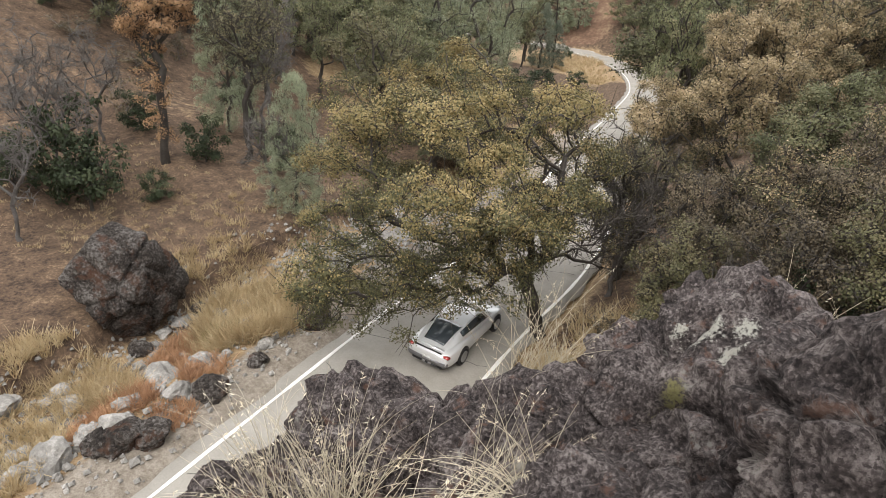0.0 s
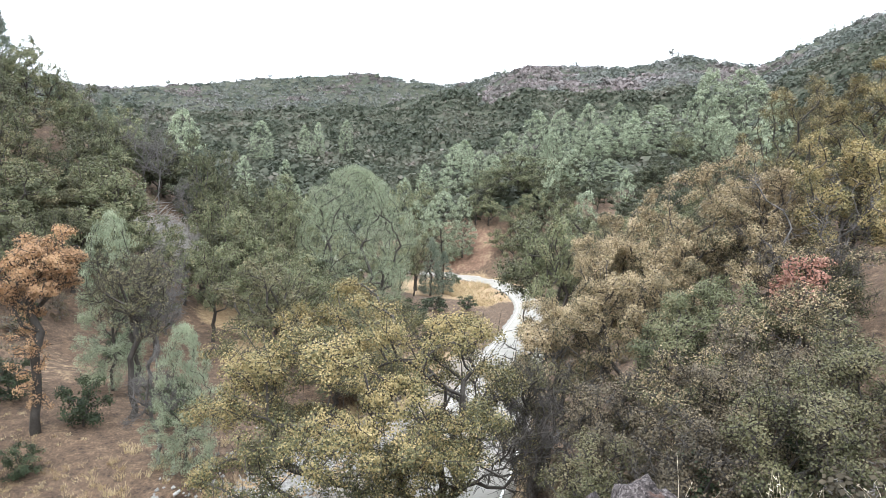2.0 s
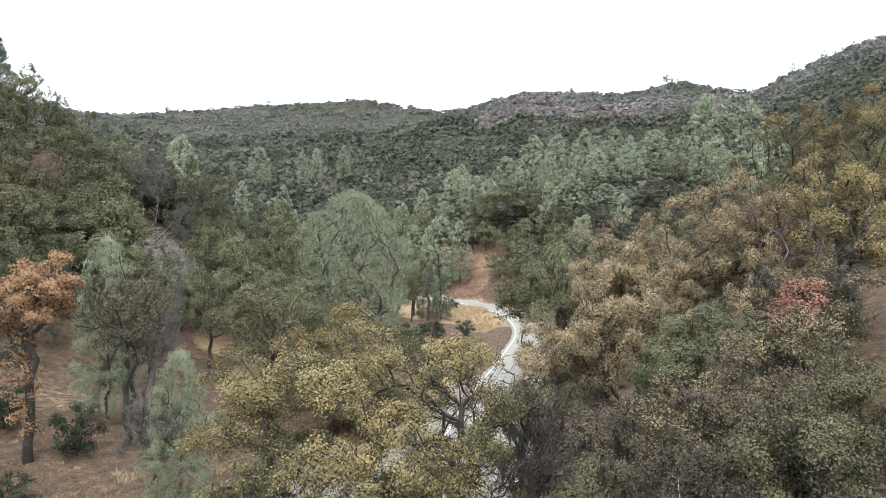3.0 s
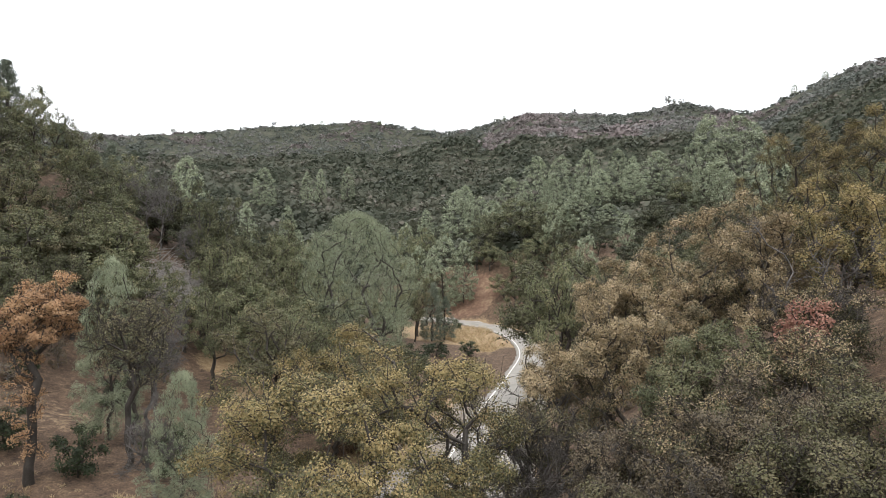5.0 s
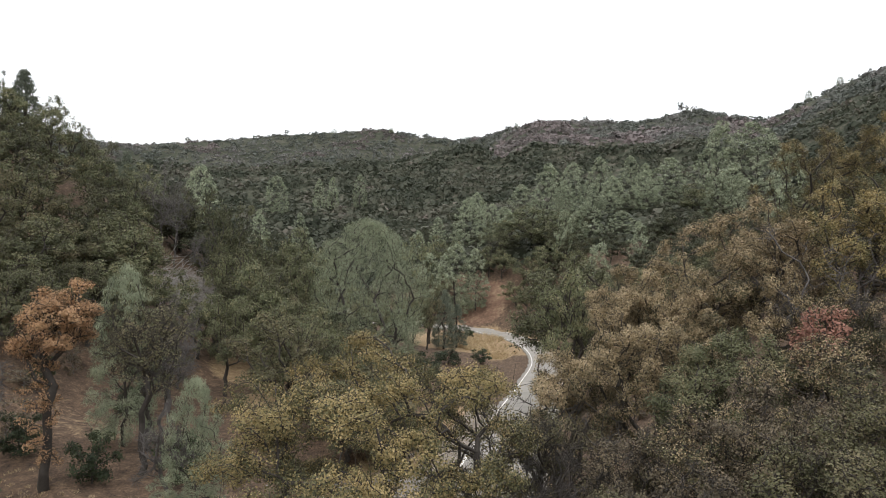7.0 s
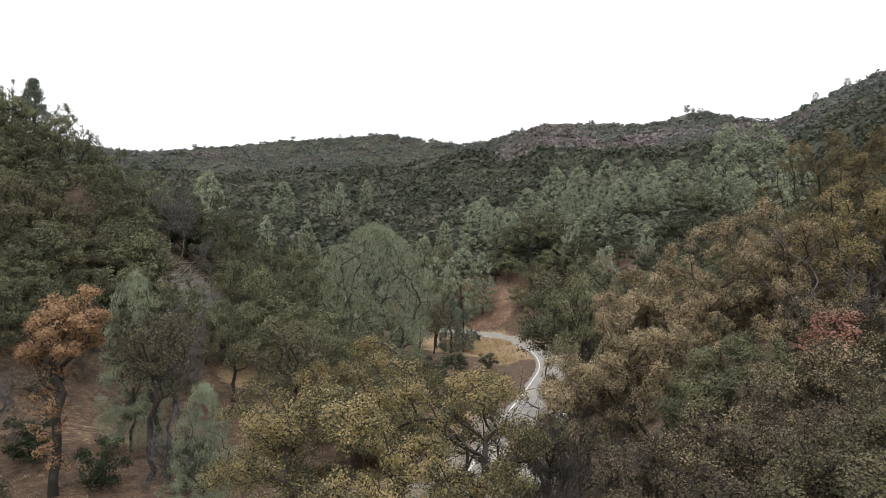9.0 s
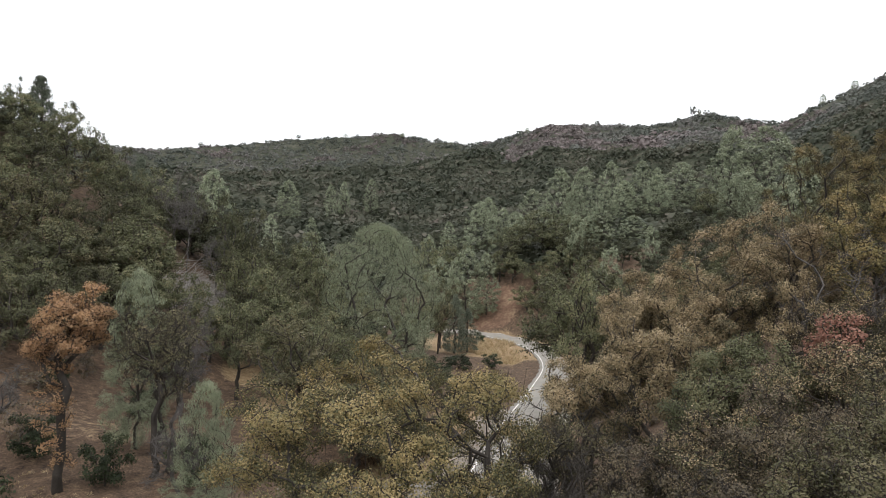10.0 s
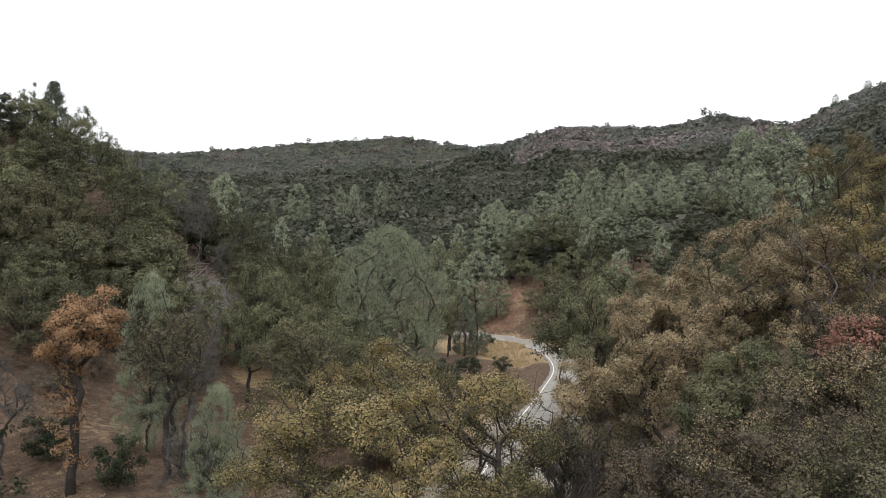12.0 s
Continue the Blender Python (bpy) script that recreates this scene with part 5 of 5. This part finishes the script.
def block(x, y, z, sx, sy, sz, bevel=0.02):
    bm = bmesh.new()
    bmesh.ops.create_cube(bm, size=1, matrix=Matrix.Translation((x, y, z)) @ Matrix.Diagonal((sx, sy, sz, 1)))
    bmesh.ops.bevel(bm, geom=bm.edges[:], offset=bevel, segments=2, affect="EDGES")
    return bm


def disc(x, y, z, radius, width, bevel):
    bm = bmesh.new()
    bmesh.ops.create_cone(bm, cap_ends=True, segments=28, radius1=radius, radius2=radius, depth=width, matrix=Matrix.Translation((x, y, z)) @ Matrix.Rotation(radians(90), 4, "Y"))
    bmesh.ops.bevel(bm, geom=[e for e in bm.edges if len(e.link_faces) == 2 and e.calc_face_angle(0) > 1], offset=bevel, segments=2, affect="EDGES")
    return bm


def sports_car():
    """A low two-door coupe, nose towards +y."""
    car = tagged(new("sports_car"), "silver sports coupe driving on the grey road", "car")
    rings = []
    # y, half width, low edge, shoulder height, deck height
    for y, w, lo, sh, top in ((-2.19, 0.66, 0.42, 0.66, 0.72), (-2.14, 0.80, 0.26, 0.72, 0.80), (-1.9, 0.87, 0.2, 0.80, 0.90), (-1.45, 0.915, 0.2, 0.84, 0.93), (-1.0, 0.905, 0.19, 0.83, 0.90), (-0.4, 0.86, 0.18, 0.80, 0.86),
                              (0.4, 0.86, 0.18, 0.78, 0.84), (0.9, 0.88, 0.19, 0.78, 0.86), (1.35, 0.895, 0.2, 0.77, 0.83), (1.75, 0.86, 0.2, 0.71, 0.72), (2.02, 0.77, 0.22, 0.6, 0.6), (2.17, 0.6, 0.3, 0.5, 0.5)):
        half = [(0.0, lo), (w * 0.85, lo), (w * 0.97, lo + 0.1), (w, (lo + sh) * 0.52), (w * 0.97, sh - 0.06), (w * 0.88, sh + 0.01), (w * 0.6, top - 0.01), (0.0, top)]
        rings.append([(x, y, z) for x, z in half] + [(-x, y, z) for x, z in half[-2:0:-1]])
    body = part("body", loft(rings), PAINTWORK, car)
    body.modifiers.new("soften", "SUBSURF").levels = 1
    body.modifiers["soften"].render_levels = 2
    # the cabin: y, half width below and above, height below and above
    cab = spline(np.array([(-2.02, 0.56, 0.44, 0.80, 0.85), (-1.6, 0.66, 0.47, 0.82, 0.985), (-1.1, 0.72, 0.50, 0.82, 1.135), (-0.6, 0.75, 0.54, 0.82, 1.245), (-0.1, 0.76, 0.555, 0.80, 1.29), (0.3, 0.76, 0.545, 0.80, 1.255), (0.75, 0.74, 0.52, 0.80, 1.07), (1.15, 0.70, 0.55, 0.80, 0.86)]), 6)

    def section(y, lift=0.0):
        """The cabin's half outline at y, from the waist (0) to the roof's middle (16)."""
        wb, wt, zb, zt = (float(np.interp(y, cab[:, 0], cab[:, k])) for k in (1, 2, 3, 4))
        dz = zt - zb
        out = spline(np.array([(wb, zb), (wb * 0.985, zb + 0.35 * dz), (wt + 0.06, zt - 0.2 * dz), (wt - 0.06, zt - 0.02), (0.0, zt + 0.012)]), 4)
        n = np.stack([np.gradient(out[:, 1]), -np.gradient(out[:, 0])], 1)
        return out + unit(n) * lift

    def patch(y0, y1, first, last, side, taper=(0, 0)):
        """A curved pane on the cabin between two stations and two heights of the outline."""
        bm = bmesh.new()
        ys = np.linspace(y0, y1, 9)
        rows = []
        for k, y in enumerate(ys):
            a = first + taper[0] * (1 - k / 8) + taper[1] * k / 8
            half = section(y, 0.012)
            pts = [(float(np.interp(u, np.arange(17), half[:, 0])), float(np.interp(u, np.arange(17), half[:, 1]))) for u in np.linspace(a, last, 7)]
            if side == 0:
                pts = pts + [(-x, z) for x, z in pts[-2::-1]]
            rows.append([bm.verts.new((x * (side or 1), y, z)) for x, z in pts])
        for a, b in zip(rows, rows[1:]):
            for k in range(len(a) - 1):
                bm.faces.new((a[k], a[k + 1], b[k + 1], b[k]))
        bmesh.ops.recalc_face_normals(bm, faces=bm.faces)
        bmesh.ops.solidify(bm, geom=bm.faces[:], thickness=0.008)
        return bm

    rings = []
    for y in np.linspace(-2.02, 1.15, 34):
        half = [(float(x), float(z)) for x, z in section(y)]
        rings.append([(0.0, y, half[0][1] - 0.05)] + [(x, y, z) for x, z in half] + [(-x, y, z) for x, z in half[-2::-1]])
    part("roof", loft(rings), PAINTWORK, car)
    part("rear_window", patch(-1.78, -0.78, 11.2, 16, 0, (0.8, 0)), CAR_GLASS, car, "dark sloping rear window")
    part("windscreen", patch(0.42, 1.08, 10.6, 16, 0), CAR_GLASS, car, "dark windscreen")
    for s in (-1, 1):
        part("side_window", patch(-1.0, 0.74, 2.2, 8.6, s, (2.6, 0.8)), CAR_GLASS, car, "dark side window")
        part("tail_light", block(s * 0.70, -2.06, 0.73, 0.28, 0.18, 0.08, 0.03), TAIL, car, "red tail light")
        part("headlight", block(s * 0.66, 1.84, 0.64, 0.22, 0.26, 0.12, 0.05), LAMP, car, "clear oval headlight")
        part("door_mirror", block(s * 0.97, 0.62, 0.90, 0.20, 0.11, 0.12, 0.04), PAINTWORK, car)
        part("exhaust_tip", disc(s * 0.12, -2.16, 0.30, 0.05, 0.12, 0.01), ALLOY, car)
        for y in (-1.17, 1.28):
            wheel = part("wheel", disc(s * 0.80, y, 0.325, 0.325, 0.24, 0.04), RUBBER, car)
            part("rim", disc(s * 0.90, y, 0.325, 0.235, 0.07, 0.02), ALLOY, wheel, "alloy rim")
            part("wheel_arch", disc(s * 0.885, y, 0.345, 0.372, 0.05, 0.01), BLACK, car)
    part("rear_bumper", block(0, -2.10, 0.44, 1.60, 0.22, 0.30, 0.08), plain("grey_bumper", (0.20, 0.20, 0.21), 0.35, 0.4, 0.5), car, "grey rear bumper")
    part("diffuser", block(0, -2.10, 0.27, 1.2, 0.16, 0.10, 0.03), BLACK, car)
    part("rear_spoiler", block(0, -2.0, 0.885, 1.10, 0.14, 0.03, 0.012), PAINTWORK, car)
    part("spoiler_slot", block(0, -2.1, 0.815, 1.05, 0.06, 0.03, 0.008), BLACK, car)
    part("number_plate", block(0, -2.20, 0.50, 0.32, 0.02, 0.15, 0.006), PLATE, car, "pale blank plate")
    car.matrix_basis = pose(-0.8, 19.4, 0.045, 0, 0, -25)


sports_car()

clear_away(pines + near_pines + thin_pines + dark_pines + oaks + mid_oaks + gold_oaks + tall_oaks + shrubs + brown_shrubs + far_oaks + far_pines)
